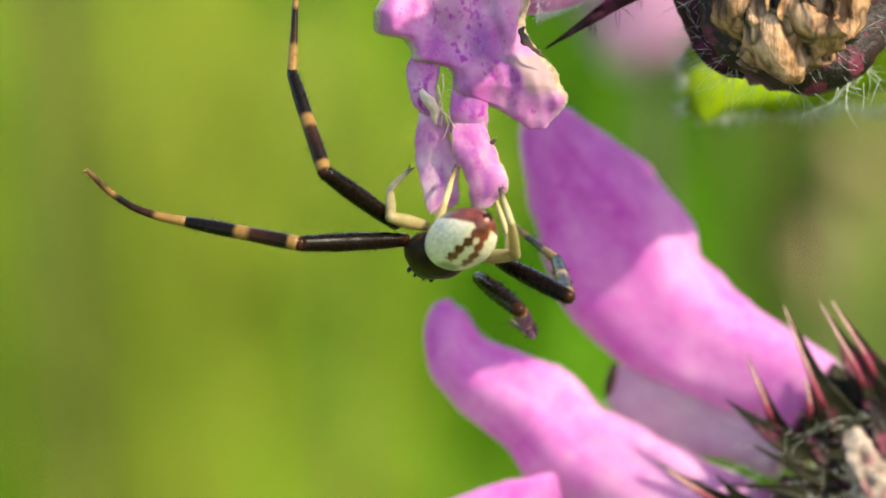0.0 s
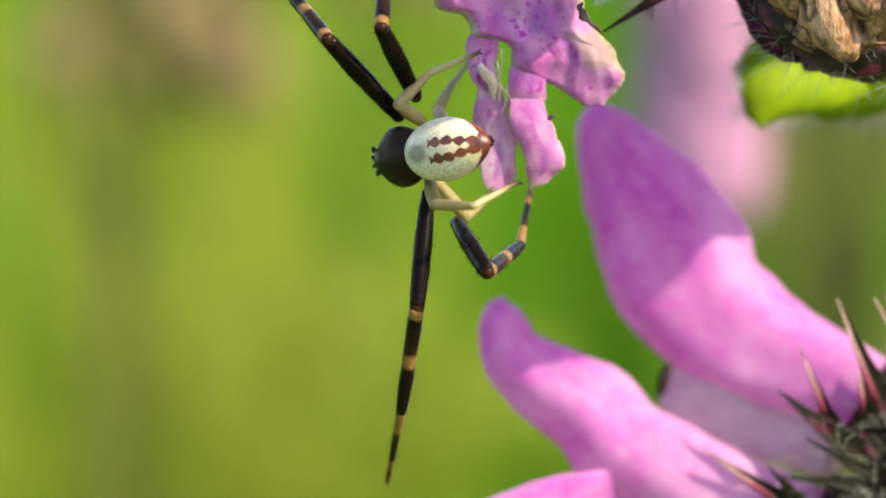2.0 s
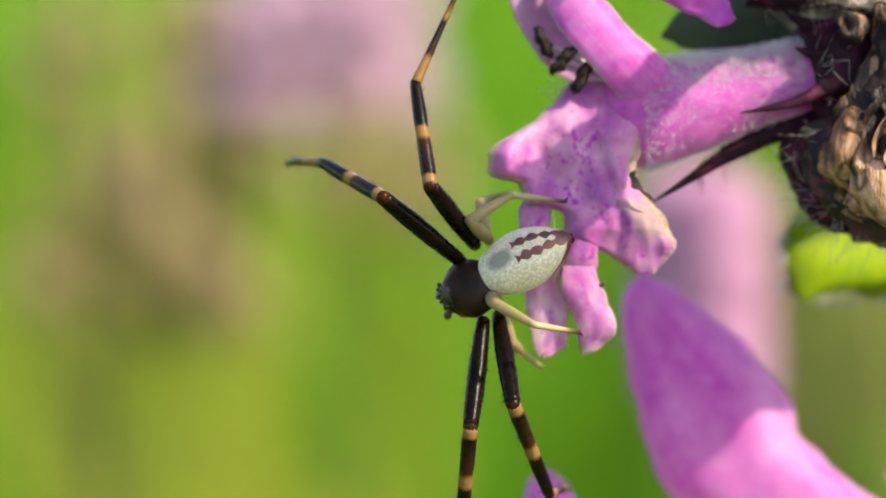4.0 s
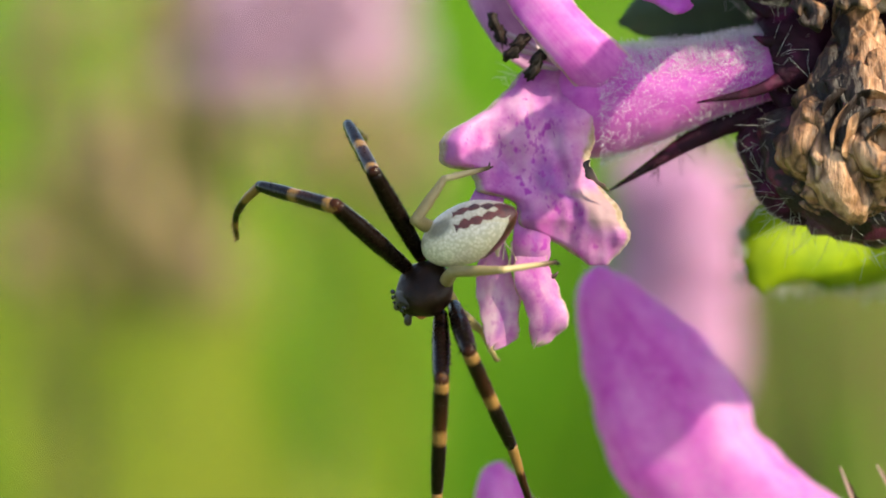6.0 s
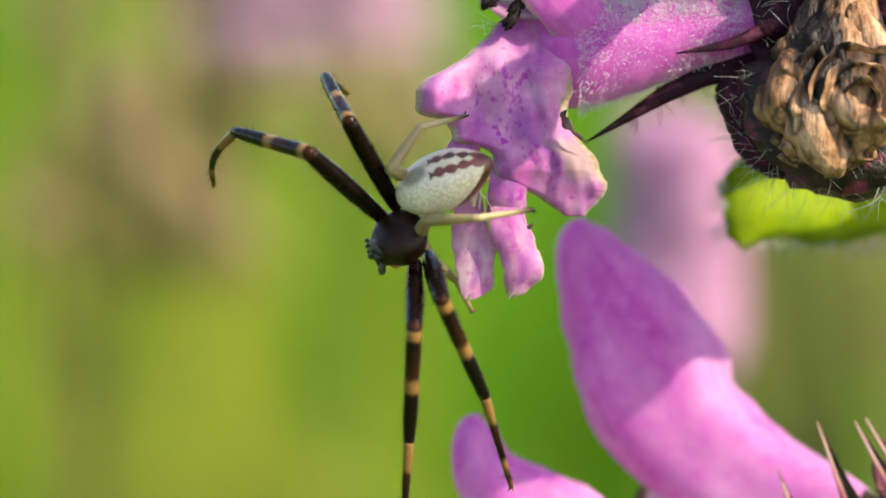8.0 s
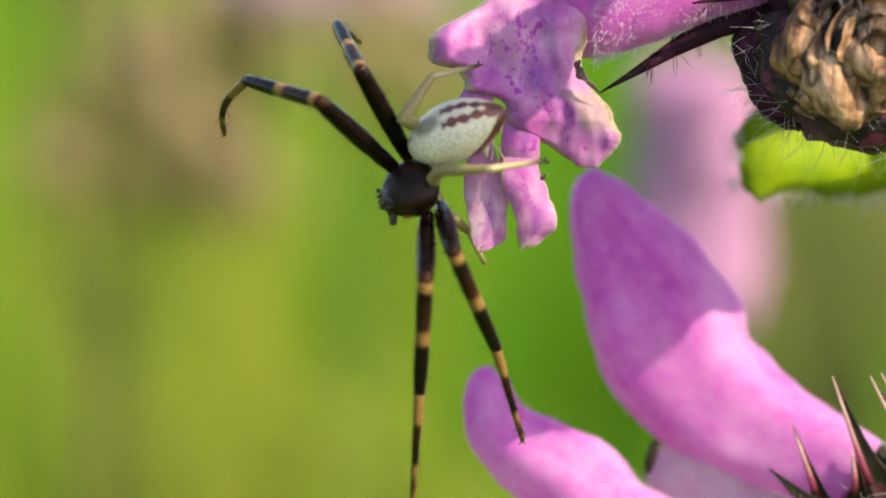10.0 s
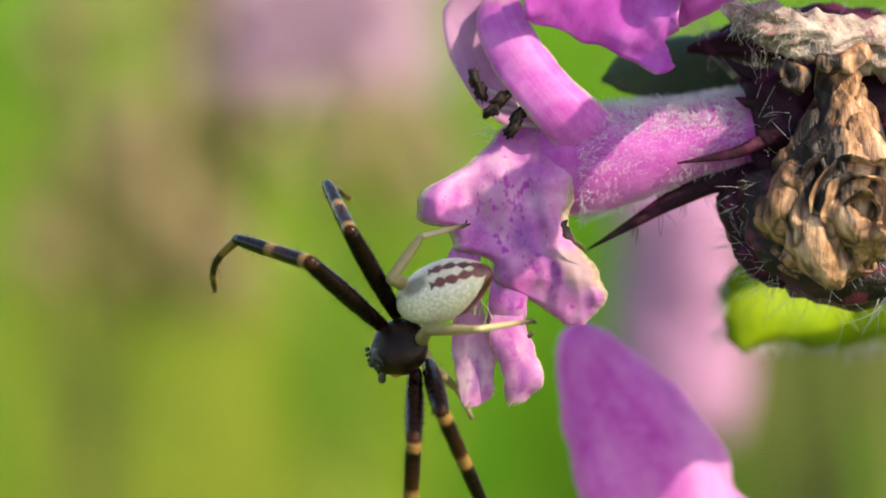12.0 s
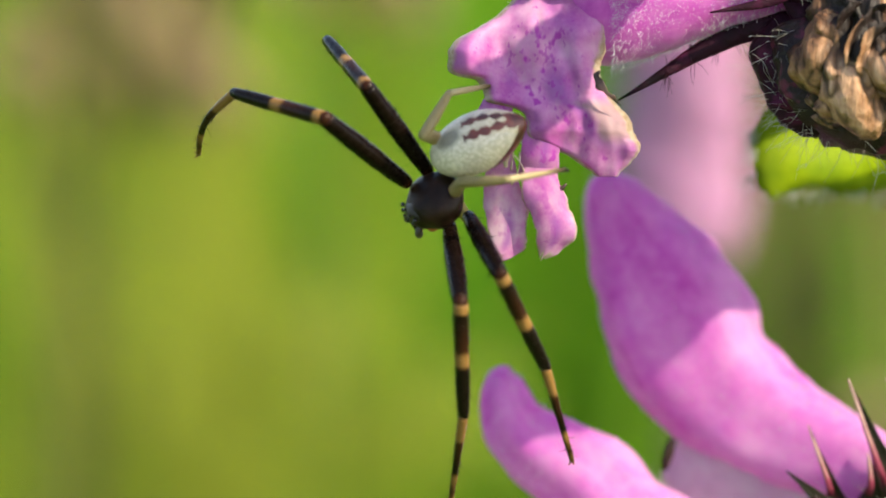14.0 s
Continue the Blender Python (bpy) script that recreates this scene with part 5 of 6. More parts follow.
def motions():
    """The spider climbs from under the torn lip to its face, feeling about with its long legs; then it keeps still."""
    walk(spider, [
        (0, stance((-1.490, -1.900, 0.879), (-0.489, 0.775, -0.399), (-0.204, -0.547, -0.812))),
        (0.5, stance((-1.705, -1.900, 0.850), (-0.556, 0.755, -0.349), (-0.315, -0.579, -0.752))),
        (1.0, stance((-2.620, -1.900, 1.343), (-0.666, 0.715, -0.213), (-0.536, -0.657, -0.531))),
        (1.5, stance((-3.720, -1.900, 2.158), (-0.768, 0.621, -0.159), (-0.583, -0.780, -0.228))),
        (2.0, stance((-3.920, -1.900, 2.865), (-0.800, 0.591, -0.105), (-0.581, -0.806, -0.112))),
        (2.5, stance((-3.788, -1.900, 2.928), (-0.906, 0.243, -0.346), (-0.239, -0.969, -0.054))),
        (3.0, stance((-3.603, -1.900, 3.546), (-0.915, 0.018, -0.403), (-0.045, -0.997, 0.057))),
        (3.5, stance((-3.465, -1.900, 3.771), (-0.882, 0.047, -0.469), (-0.184, -0.950, 0.252))),
        (4.0, stance((-3.541, -1.900, 3.786), (-0.904, 0.088, -0.419), (-0.231, -0.924, 0.306))),
        (4.2, stance((-3.571, -1.900, 3.556), (-0.865, 0.041, -0.499), (-0.251, -0.898, 0.361))),
        (6.3, stance((-3.391, -1.900, 3.484), (-0.789, 0.065, -0.612), (-0.410, -0.797, 0.444))),
        (7.5, stance((-3.391, -1.900, 3.484), (-0.789, 0.065, -0.612), (-0.410, -0.797, 0.444))),
        (12.3, stance((-3.391, -1.900, 3.484), (-0.789, 0.065, -0.612), (-0.410, -0.797, 0.444))),
        (13.0, stance((-3.376, -1.900, 3.372), (-0.777, 0.070, -0.626), (-0.421, -0.797, 0.433))),
        (14.0, stance((-3.300, -1.900, 3.480), (-0.765, 0.074, -0.640), (-0.431, -0.796, 0.424))),
    ])
    # the abdomen swings to one side on its waist
    swung = Matrix.Translation(Vector((-2.02, -0.21, 0.53)) * MM) @ Matrix.Rotation(radians(-20), 4, "Z") @ Matrix.Translation(Vector((1.80, 0, -0.18)) * MM)
    walk(abdomen, [(0, Matrix.Identity(4)), (4.0, Matrix.Identity(4)), (6.3, swung), (14.0, swung)])
    walk(legs["L1"][0], along([
        (0, (0.295, -0.860, -0.261), (0.370, -3.804, 1.113)),
        (0.5, (0.301, -0.979, -0.301), (0.697, -4.074, 0.611)),
        (1.0, (0.096, -0.937, -0.389), (1.279, -3.930, 0.064)),
        (1.5, (-0.122, -1.186, -0.350), (0.059, -4.032, 1.210)),
        (2.0, (0.013, -1.161, -0.155), (0.262, -3.538, 2.047)),
        (2.5, (-0.376, -1.053, -0.161), (0.343, -3.356, 2.017)),
        (3.0, (-0.326, -0.859, -0.046), (0.665, -3.069, 2.121)),
        (3.5, (-0.208, -0.948, 0.192), (0.603, -2.847, 2.702)),
        (4.0, (-0.120, -0.814, 0.209), (0.915, -2.315, 2.899)),
        (4.2, (-0.020, -0.790, 0.273), (0.922, -1.917, 3.172)),
        (6.3, (-0.000, -0.683, 0.389), (0.364, -1.316, 3.556)),
        (7.5, (-0.000, -0.683, 0.389), (0.364, -1.316, 3.556)),
        (12.3, (-0.000, -0.683, 0.389), (0.364, -1.316, 3.556)),
        (13.0, (0.263, -0.623, 0.367), (0.782, -1.679, 3.397)),
        (14.0, (0.253, -0.789, 0.493), (0.702, -1.773, 3.557)),
    ]))
    walk(legs["L1"][1], along([
        (0, (0.370, -3.804, 1.113), (2.238, -6.507, 0.809)),
        (0.5, (0.697, -4.074, 0.611), (2.481, -6.611, -0.517)),
        (1.0, (1.279, -3.930, 0.064), (2.845, -6.370, -1.512)),
        (1.5, (0.059, -4.032, 1.210), (1.758, -6.688, 0.235)),
        (2.0, (0.262, -3.538, 2.047), (2.628, -5.349, 0.628)),
        (2.5, (0.343, -3.356, 2.017), (1.666, -4.471, -0.793)),
        (3.0, (0.665, -3.069, 2.121), (1.335, -4.792, -0.613)),
        (3.5, (0.603, -2.847, 2.702), (1.562, -5.491, 0.976)),
        (4.0, (0.915, -2.315, 2.899), (2.272, -4.944, 1.439)),
        (4.2, (0.922, -1.917, 3.172), (2.323, -4.604, 1.865)),
        (6.3, (0.364, -1.316, 3.556), (1.786, -4.224, 2.914)),
        (7.5, (0.364, -1.316, 3.556), (1.786, -4.224, 2.914)),
        (12.3, (0.364, -1.316, 3.556), (1.786, -4.224, 2.914)),
        (13.0, (0.782, -1.679, 3.397), (2.520, -4.483, 3.303)),
        (14.0, (0.702, -1.773, 3.557), (2.345, -4.634, 3.496)),
    ]))
    walk(legs["L1"][2], along([
        (0, (2.238, -6.507, 0.809), (3.203, -9.340, 0.000)),
        (0.5, (2.481, -6.611, -0.517), (3.358, -9.071, -2.187)),
        (1.0, (2.845, -6.370, -1.512), (3.707, -8.513, -3.579)),
        (1.5, (1.758, -6.688, 0.235), (3.046, -9.189, -1.066)),
        (2.0, (2.628, -5.349, 0.628), (4.751, -7.020, -0.891)),
        (2.5, (1.666, -4.471, -0.793), (2.719, -4.968, -3.666)),
        (3.0, (1.335, -4.792, -0.613), (1.592, -5.613, -3.591)),
        (3.5, (1.562, -5.491, 0.976), (2.166, -6.832, -1.752)),
        (4.0, (2.272, -4.944, 1.439), (3.458, -6.613, -0.890)),
        (4.2, (2.323, -4.604, 1.865), (3.648, -6.233, -0.416)),
        (6.3, (1.786, -4.224, 2.914), (3.408, -5.378, 0.538)),
        (7.5, (1.786, -4.224, 2.914), (3.408, -5.378, 0.538)),
        (12.3, (1.786, -4.224, 2.914), (3.408, -5.378, 0.538)),
        (13.0, (2.520, -4.483, 3.303), (4.555, -5.492, 1.194)),
        (14.0, (2.345, -4.634, 3.496), (4.444, -5.603, 1.430)),
    ]))
    walk(legs["L2"][0], along([
        (0, (0.375, -1.187, -0.702), (-0.882, -4.017, -0.562)),
        (0.5, (0.399, -1.161, -0.615), (-0.829, -3.893, -1.413)),
        (1.0, (0.108, -0.932, -0.679), (-0.656, -3.459, 0.946)),
        (1.5, (-0.386, -1.589, -0.859), (-1.573, -3.936, 0.782)),
        (2.0, (-0.309, -1.632, -0.656), (-1.283, -3.574, 1.556)),
        (2.5, (-0.767, -2.136, -0.427), (-1.270, -3.640, 2.237)),
        (3.0, (-0.822, -1.409, -0.217), (-0.657, -2.924, 2.482)),
        (3.5, (-0.828, -1.319, 0.072), (-0.794, -2.501, 2.937)),
        (4.0, (-0.672, -1.162, 0.081), (-0.443, -1.884, 3.087)),
        (4.2, (-0.722, -1.077, 0.158), (-0.886, -3.058, 2.537)),
        (6.3, (-0.502, -0.864, 0.234), (-0.973, -1.649, 3.196)),
        (7.5, (-0.502, -0.864, 0.234), (-0.973, -1.649, 3.196)),
        (12.3, (-0.502, -0.864, 0.234), (-0.973, -1.649, 3.196)),
        (13.0, (-0.263, -0.767, 0.178), (-0.620, -1.823, 3.071)),
        (14.0, (-0.390, -0.864, 0.239), (-0.674, -2.076, 3.078)),
    ]))
    walk(legs["L2"][1], along([
        (0, (-0.882, -4.017, -0.562), (-0.182, -5.377, -3.486)),
        (0.5, (-0.829, -3.893, -1.413), (0.547, -4.711, -4.299)),
        (1.0, (-0.656, -3.459, 0.946), (0.979, -5.374, -1.187)),
        (1.5, (-1.573, -3.936, 0.782), (-1.270, -6.145, -1.651)),
        (2.0, (-1.283, -3.574, 1.556), (-0.238, -5.834, -0.610)),
        (2.5, (-1.270, -3.640, 2.237), (-2.759, -6.145, 0.688)),
        (3.0, (-0.657, -2.924, 2.482), (-1.746, -5.353, 0.532)),
        (3.5, (-0.794, -2.501, 2.937), (-2.459, -5.298, 2.397)),
        (4.0, (-0.443, -1.884, 3.087), (-1.205, -5.092, 2.949)),
        (4.2, (-0.886, -3.058, 2.537), (-2.004, -6.082, 3.241)),
        (6.3, (-0.973, -1.649, 3.196), (-1.064, -4.703, 1.949)),
        (7.5, (-0.973, -1.649, 3.196), (-1.064, -4.703, 1.949)),
        (12.3, (-0.973, -1.649, 3.196), (-1.064, -4.703, 1.949)),
        (13.0, (-0.620, -1.823, 3.071), (-0.475, -4.897, 1.879)),
        (14.0, (-0.674, -2.076, 3.078), (-0.450, -5.207, 2.060)),
    ]))
    walk(legs["L2"][2], along([
        (0, (-0.182, -5.377, -3.486), (-0.053, -5.887, -6.541)),
        (0.5, (0.547, -4.711, -4.299), (1.542, -5.134, -7.204)),
        (1.0, (0.979, -5.374, -1.187), (1.656, -7.368, -3.461)),
        (1.5, (-1.270, -6.145, -1.651), (-0.969, -7.846, -4.225)),
        (2.0, (-0.238, -5.834, -0.610), (0.237, -7.588, -3.122)),
        (2.5, (-2.759, -6.145, 0.688), (-4.261, -6.960, -1.898)),
        (3.0, (-1.746, -5.353, 0.532), (-3.458, -6.809, -1.603)),
        (3.5, (-2.459, -5.298, 2.397), (-4.723, -6.803, 0.906)),
        (4.0, (-1.205, -5.092, 2.949), (-3.428, -7.252, 2.904)),
        (4.2, (-2.004, -6.082, 3.241), (-3.432, -8.831, 3.139)),
        (6.3, (-1.064, -4.703, 1.949), (-1.138, -6.245, -0.739)),
        (7.5, (-1.064, -4.703, 1.949), (-1.138, -6.245, -0.739)),
        (12.3, (-1.064, -4.703, 1.949), (-1.138, -6.245, -0.739)),
        (13.0, (-0.475, -4.897, 1.879), (-0.471, -6.422, -0.820)),
        (14.0, (-0.450, -5.207, 2.060), (-0.159, -7.007, -0.447)),
    ]))
    walk(legs["R2"][0], along([
        (0, (-0.261, 1.361, 0.232), (-2.863, 1.592, 2.166)),
        (0.5, (-0.181, 1.280, 0.272), (-2.704, 1.557, 2.302)),
        (1.0, (-0.255, 1.285, 0.038), (-2.169, 2.410, 2.412)),
        (1.5, (-0.407, 1.156, -0.331), (-0.868, 3.581, 1.783)),
        (2.0, (-0.381, 1.168, -0.363), (-0.196, 4.220, 0.740)),
        (2.5, (-0.232, 1.134, -0.201), (0.873, 3.868, 1.166)),
        (3.0, (-0.159, 1.070, -0.178), (1.701, 3.731, -0.330)),
        (3.5, (0.154, 0.799, -0.357), (2.130, 3.375, -0.513)),
        (4.0, (0.048, 0.895, -0.465), (1.513, 3.777, -0.131)),
        (4.2, (-0.000, 0.704, -0.455), (1.433, 3.586, -0.006)),
        (6.3, (0.059, 0.603, -0.575), (0.950, 3.462, 0.688)),
        (7.5, (0.059, 0.603, -0.575), (0.950, 3.462, 0.688)),
        (12.3, (0.059, 0.603, -0.575), (0.950, 3.462, 0.688)),
        (13.0, (0.120, 0.682, -0.629), (1.018, 3.659, 0.315)),
        (14.0, (0.097, 0.556, -0.535), (0.954, 3.547, 0.403)),
    ]))
    walk(legs["R2"][1], along([
        (0, (-2.863, 1.592, 2.166), (-0.217, 3.298, 1.176)),
        (0.5, (-2.704, 1.557, 2.302), (-0.110, 3.128, 1.001)),
        (1.0, (-2.169, 2.410, 2.412), (0.254, 4.324, 1.247)),
        (1.5, (-0.868, 3.581, 1.783), (0.987, 6.308, 1.657)),
        (2.0, (-0.196, 4.220, 0.740), (1.387, 7.076, 0.264)),
        (2.5, (0.873, 3.868, 1.166), (2.641, 6.391, -0.016)),
        (3.0, (1.701, 3.731, -0.330), (3.728, 6.331, -0.476)),
        (3.5, (2.130, 3.375, -0.513), (4.254, 5.170, -2.291)),
        (4.0, (1.513, 3.777, -0.131), (3.197, 5.706, -2.212)),
        (4.2, (1.433, 3.586, -0.006), (3.281, 5.232, -2.189)),
        (6.3, (0.950, 3.462, 0.688), (3.001, 4.532, -1.666)),
        (7.5, (0.950, 3.462, 0.688), (3.001, 4.532, -1.666)),
        (12.3, (0.950, 3.462, 0.688), (3.001, 4.532, -1.666)),
        (13.0, (1.018, 3.659, 0.315), (2.974, 4.889, -2.041)),
        (14.0, (0.954, 3.547, 0.403), (2.942, 4.830, -1.898)),
    ]))
    walk(legs["R2"][2], along([
        (0, (-0.217, 3.298, 1.176), (2.416, 3.754, -0.395)),
        (0.5, (-0.110, 3.128, 1.001), (2.397, 3.411, -0.800)),
        (1.0, (0.254, 4.324, 1.247), (2.714, 5.725, -0.016)),
        (1.5, (0.987, 6.308, 1.657), (2.985, 8.557, 0.910)),
        (2.0, (1.387, 7.076, 0.264), (3.327, 9.184, -0.920)),
        (2.5, (2.641, 6.391, -0.016), (4.364, 8.229, -1.821)),
        (3.0, (3.728, 6.331, -0.476), (5.044, 7.818, -2.856)),
        (3.5, (4.254, 5.170, -2.291), (5.764, 6.348, -4.728)),
        (4.0, (3.197, 5.706, -2.212), (4.642, 6.872, -4.694)),
        (4.2, (3.281, 5.232, -2.189), (4.875, 6.352, -4.601)),
        (6.3, (3.001, 4.532, -1.666), (5.000, 5.735, -3.707)),
        (7.5, (3.001, 4.532, -1.666), (5.000, 5.735, -3.707)),
        (12.3, (3.001, 4.532, -1.666), (5.000, 5.735, -3.707)),
        (13.0, (2.974, 4.889, -2.041), (5.088, 6.127, -3.941)),
        (14.0, (2.942, 4.830, -1.898), (4.946, 5.165, -4.239)),
    ]))
    walk(legs["R1"][0], along([
        (0, (-0.575, 1.802, -0.324), (-3.007, 2.879, 1.269)),
        (0.5, (-0.539, 1.672, -0.331), (-2.832, 3.028, 1.254)),
        (1.0, (-0.567, 1.634, -0.479), (-2.889, 3.123, 0.936)),
        (1.5, (-0.781, 1.792, -0.819), (-2.954, 3.395, 0.703)),
        (2.0, (-0.809, 2.089, -0.893), (-2.929, 3.518, 0.860)),
        (2.5, (-0.452, 1.493, -0.475), (-0.626, 4.135, 1.137)),
        (3.0, (-0.519, 1.209, -0.395), (0.239, 3.999, 0.726)),
        (3.5, (-0.192, 0.909, -0.620), (0.676, 3.815, 0.018)),
        (4.0, (-0.394, 0.835, -0.699), (0.155, 3.792, 0.051)),
        (4.2, (-0.418, 0.743, -0.716), (0.214, 3.616, 0.261)),
        (6.3, (-0.377, 0.497, -0.781), (-0.093, 3.239, 0.636)),
        (7.5, (-0.377, 0.497, -0.781), (-0.093, 3.239, 0.636)),
        (12.3, (-0.377, 0.497, -0.781), (-0.093, 3.239, 0.636)),
        (13.0, (-0.357, 0.593, -0.855), (-0.306, 3.524, 0.154)),
        (14.0, (-0.453, 0.539, -0.825), (-0.329, 3.474, 0.166)),
    ]))
    walk(legs["R1"][1], along([
        (0, (-3.007, 2.879, 1.269), (-0.743, 3.351, -1.014)),
        (0.5, (-2.832, 3.028, 1.254), (-0.726, 3.526, -1.171)),
        (1.0, (-2.889, 3.123, 0.936), (-1.062, 3.355, -1.742)),
        (1.5, (-2.954, 3.395, 0.703), (-1.894, 3.315, -2.368)),
        (2.0, (-2.929, 3.518, 0.860), (-1.899, 3.025, -2.182)),
        (2.5, (-0.626, 4.135, 1.137), (-0.785, 5.272, -1.903)),
        (3.0, (0.239, 3.999, 0.726), (0.251, 6.003, -1.833)),
        (3.5, (0.676, 3.815, 0.018), (1.130, 5.408, -2.778)),
        (4.0, (0.155, 3.792, 0.051), (0.484, 5.621, -2.615)),
        (4.2, (0.214, 3.616, 0.261), (0.737, 5.171, -2.545)),
        (6.3, (-0.093, 3.239, 0.636), (0.666, 4.388, -2.307)),
        (7.5, (-0.093, 3.239, 0.636), (0.666, 4.388, -2.307)),
        (12.3, (-0.093, 3.239, 0.636), (0.666, 4.388, -2.307)),
        (13.0, (-0.306, 3.524, 0.154), (0.240, 4.748, -2.807)),
        (14.0, (-0.329, 3.474, 0.166), (0.455, 4.722, -2.731)),
    ]))
    walk(legs["R1"][2], along([
        (0, (-0.743, 3.351, -1.014), (1.578, 2.912, -2.865)),
        (0.5, (-0.726, 3.526, -1.171), (1.480, 2.918, -3.111)),
        (1.0, (-1.062, 3.355, -1.742), (0.348, 1.418, -3.547)),
        (1.5, (-1.894, 3.315, -2.368), (-1.150, 1.151, -4.308)),
        (2.0, (-1.899, 3.025, -2.182), (-0.880, 1.479, -4.543)),
        (2.5, (-0.785, 5.272, -1.903), (-1.269, 4.361, -4.720)),
        (3.0, (0.251, 6.003, -1.833), (-0.591, 5.574, -4.680)),
        (3.5, (1.130, 5.408, -2.778), (0.654, 4.414, -5.569)),
        (4.0, (0.484, 5.621, -2.615), (0.137, 4.552, -5.397)),
        (4.2, (0.737, 5.171, -2.545), (0.467, 4.478, -5.451)),
        (6.3, (0.666, 4.388, -2.307), (1.702, 5.437, -4.920)),
        (7.5, (0.666, 4.388, -2.307), (1.702, 5.437, -4.920)),
        (12.3, (0.666, 4.388, -2.307), (1.702, 5.437, -4.920)),
        (13.0, (0.240, 4.748, -2.807), (1.159, 6.199, -5.266)),
        (14.0, (0.455, 4.722, -2.731), (1.627, 5.975, -5.192)),
    ]))
    walk(legs["P1"][0], along([
        (0, (0.018, -0.450, -0.783), (-0.409, -1.656, -0.351)),
        (0.5, (0.058, -0.424, -0.668), (-0.369, -1.614, -0.195)),
        (1.0, (0.042, -0.490, -0.590), (0.118, -1.781, -0.977)),
        (1.5, (-0.238, -0.762, -0.654), (-0.697, -1.887, -0.065)),
        (2.0, (-0.351, -0.900, -0.661), (-0.610, -1.455, 0.542)),
        (2.5, (-1.161, -0.989, -0.566), (-0.724, -1.792, 0.428)),
        (3.0, (-1.159, -0.899, -0.259), (-0.993, -1.610, 0.877)),
        (3.5, (-1.214, -1.033, -0.040), (-1.061, -1.413, 1.247)),
        (4.0, (-1.080, -1.109, 0.021), (-0.929, -1.268, 1.353)),
        (4.2, (-1.273, -1.077, 0.133), (-1.120, -1.283, 1.458)),
        (6.3, (-1.335, -1.058, 0.312), (-1.049, -0.782, 1.602)),
        (7.5, (-1.335, -1.058, 0.312), (-1.049, -0.782, 1.602)),
        (12.3, (-1.335, -1.058, 0.312), (-1.049, -0.782, 1.602)),
        (13.0, (-1.336, -1.120, 0.350), (-0.996, -0.812, 1.620)),
        (14.0, (-1.361, -1.072, 0.305), (-1.003, -0.759, 1.569)),
    ]))
    walk(legs["P1"][1], along([
        (0, (-0.409, -1.656, -0.351), (0.459, -1.543, -1.691)),
        (0.5, (-0.369, -1.614, -0.195), (0.362, -1.723, -1.614)),
        (1.0, (0.118, -1.781, -0.977), (-0.425, -2.881, -2.004)),
        (1.5, (-0.697, -1.887, -0.065), (-0.714, -2.573, -1.510)),
        (2.0, (-0.610, -1.455, 0.542), (-0.776, -2.188, -0.870)),
        (2.5, (-0.724, -1.792, 0.428), (-1.191, -2.304, -1.014)),
        (3.0, (-0.993, -1.610, 0.877), (-2.366, -1.813, 0.082)),
        (3.5, (-1.061, -1.413, 1.247), (-2.210, -1.948, 0.270)),
        (4.0, (-0.929, -1.268, 1.353), (-2.232, -1.800, 0.592)),
        (4.2, (-1.120, -1.283, 1.458), (-2.582, -1.605, 0.895)),
        (6.3, (-1.049, -0.782, 1.602), (-2.340, -1.665, 1.266)),
        (7.5, (-1.049, -0.782, 1.602), (-2.340, -1.665, 1.266)),
        (12.3, (-1.049, -0.782, 1.602), (-2.340, -1.665, 1.266)),
        (13.0, (-0.996, -0.812, 1.620), (-2.139, -1.829, 1.153)),
        (14.0, (-1.003, -0.759, 1.569), (-2.216, -1.706, 1.132)),
    ]))
    walk(legs["P1"][2], along([
        (0, (0.459, -1.543, -1.691), (1.042, -0.869, -2.897)),
        (0.5, (0.362, -1.723, -1.614), (0.942, -0.999, -2.793)),
        (1.0, (-0.425, -2.881, -2.004), (-0.334, -3.119, -3.483)),
        (1.5, (-0.714, -2.573, -1.510), (-0.586, -2.649, -3.003)),
        (2.0, (-0.776, -2.188, -0.870), (-1.949, -2.527, -1.742)),
        (2.5, (-1.191, -2.304, -1.014), (-1.919, -1.921, -2.269)),
        (3.0, (-2.366, -1.813, 0.082), (-3.660, -1.365, -0.531)),
        (3.5, (-2.210, -1.948, 0.270), (-3.378, -1.077, -0.085)),
        (4.0, (-2.232, -1.800, 0.592), (-3.487, -1.088, 0.181)),
        (4.2, (-2.582, -1.605, 0.895), (-3.715, -1.026, 0.099)),
        (6.3, (-2.340, -1.665, 1.266), (-3.488, -1.830, 0.314)),
        (7.5, (-2.340, -1.665, 1.266), (-3.488, -1.830, 0.314)),
        (12.3, (-2.340, -1.665, 1.266), (-3.488, -1.830, 0.314)),
        (13.0, (-2.139, -1.829, 1.153), (-3.351, -1.784, 0.270)),
        (14.0, (-2.216, -1.706, 1.132), (-3.168, -1.915, -0.008)),
    ]))
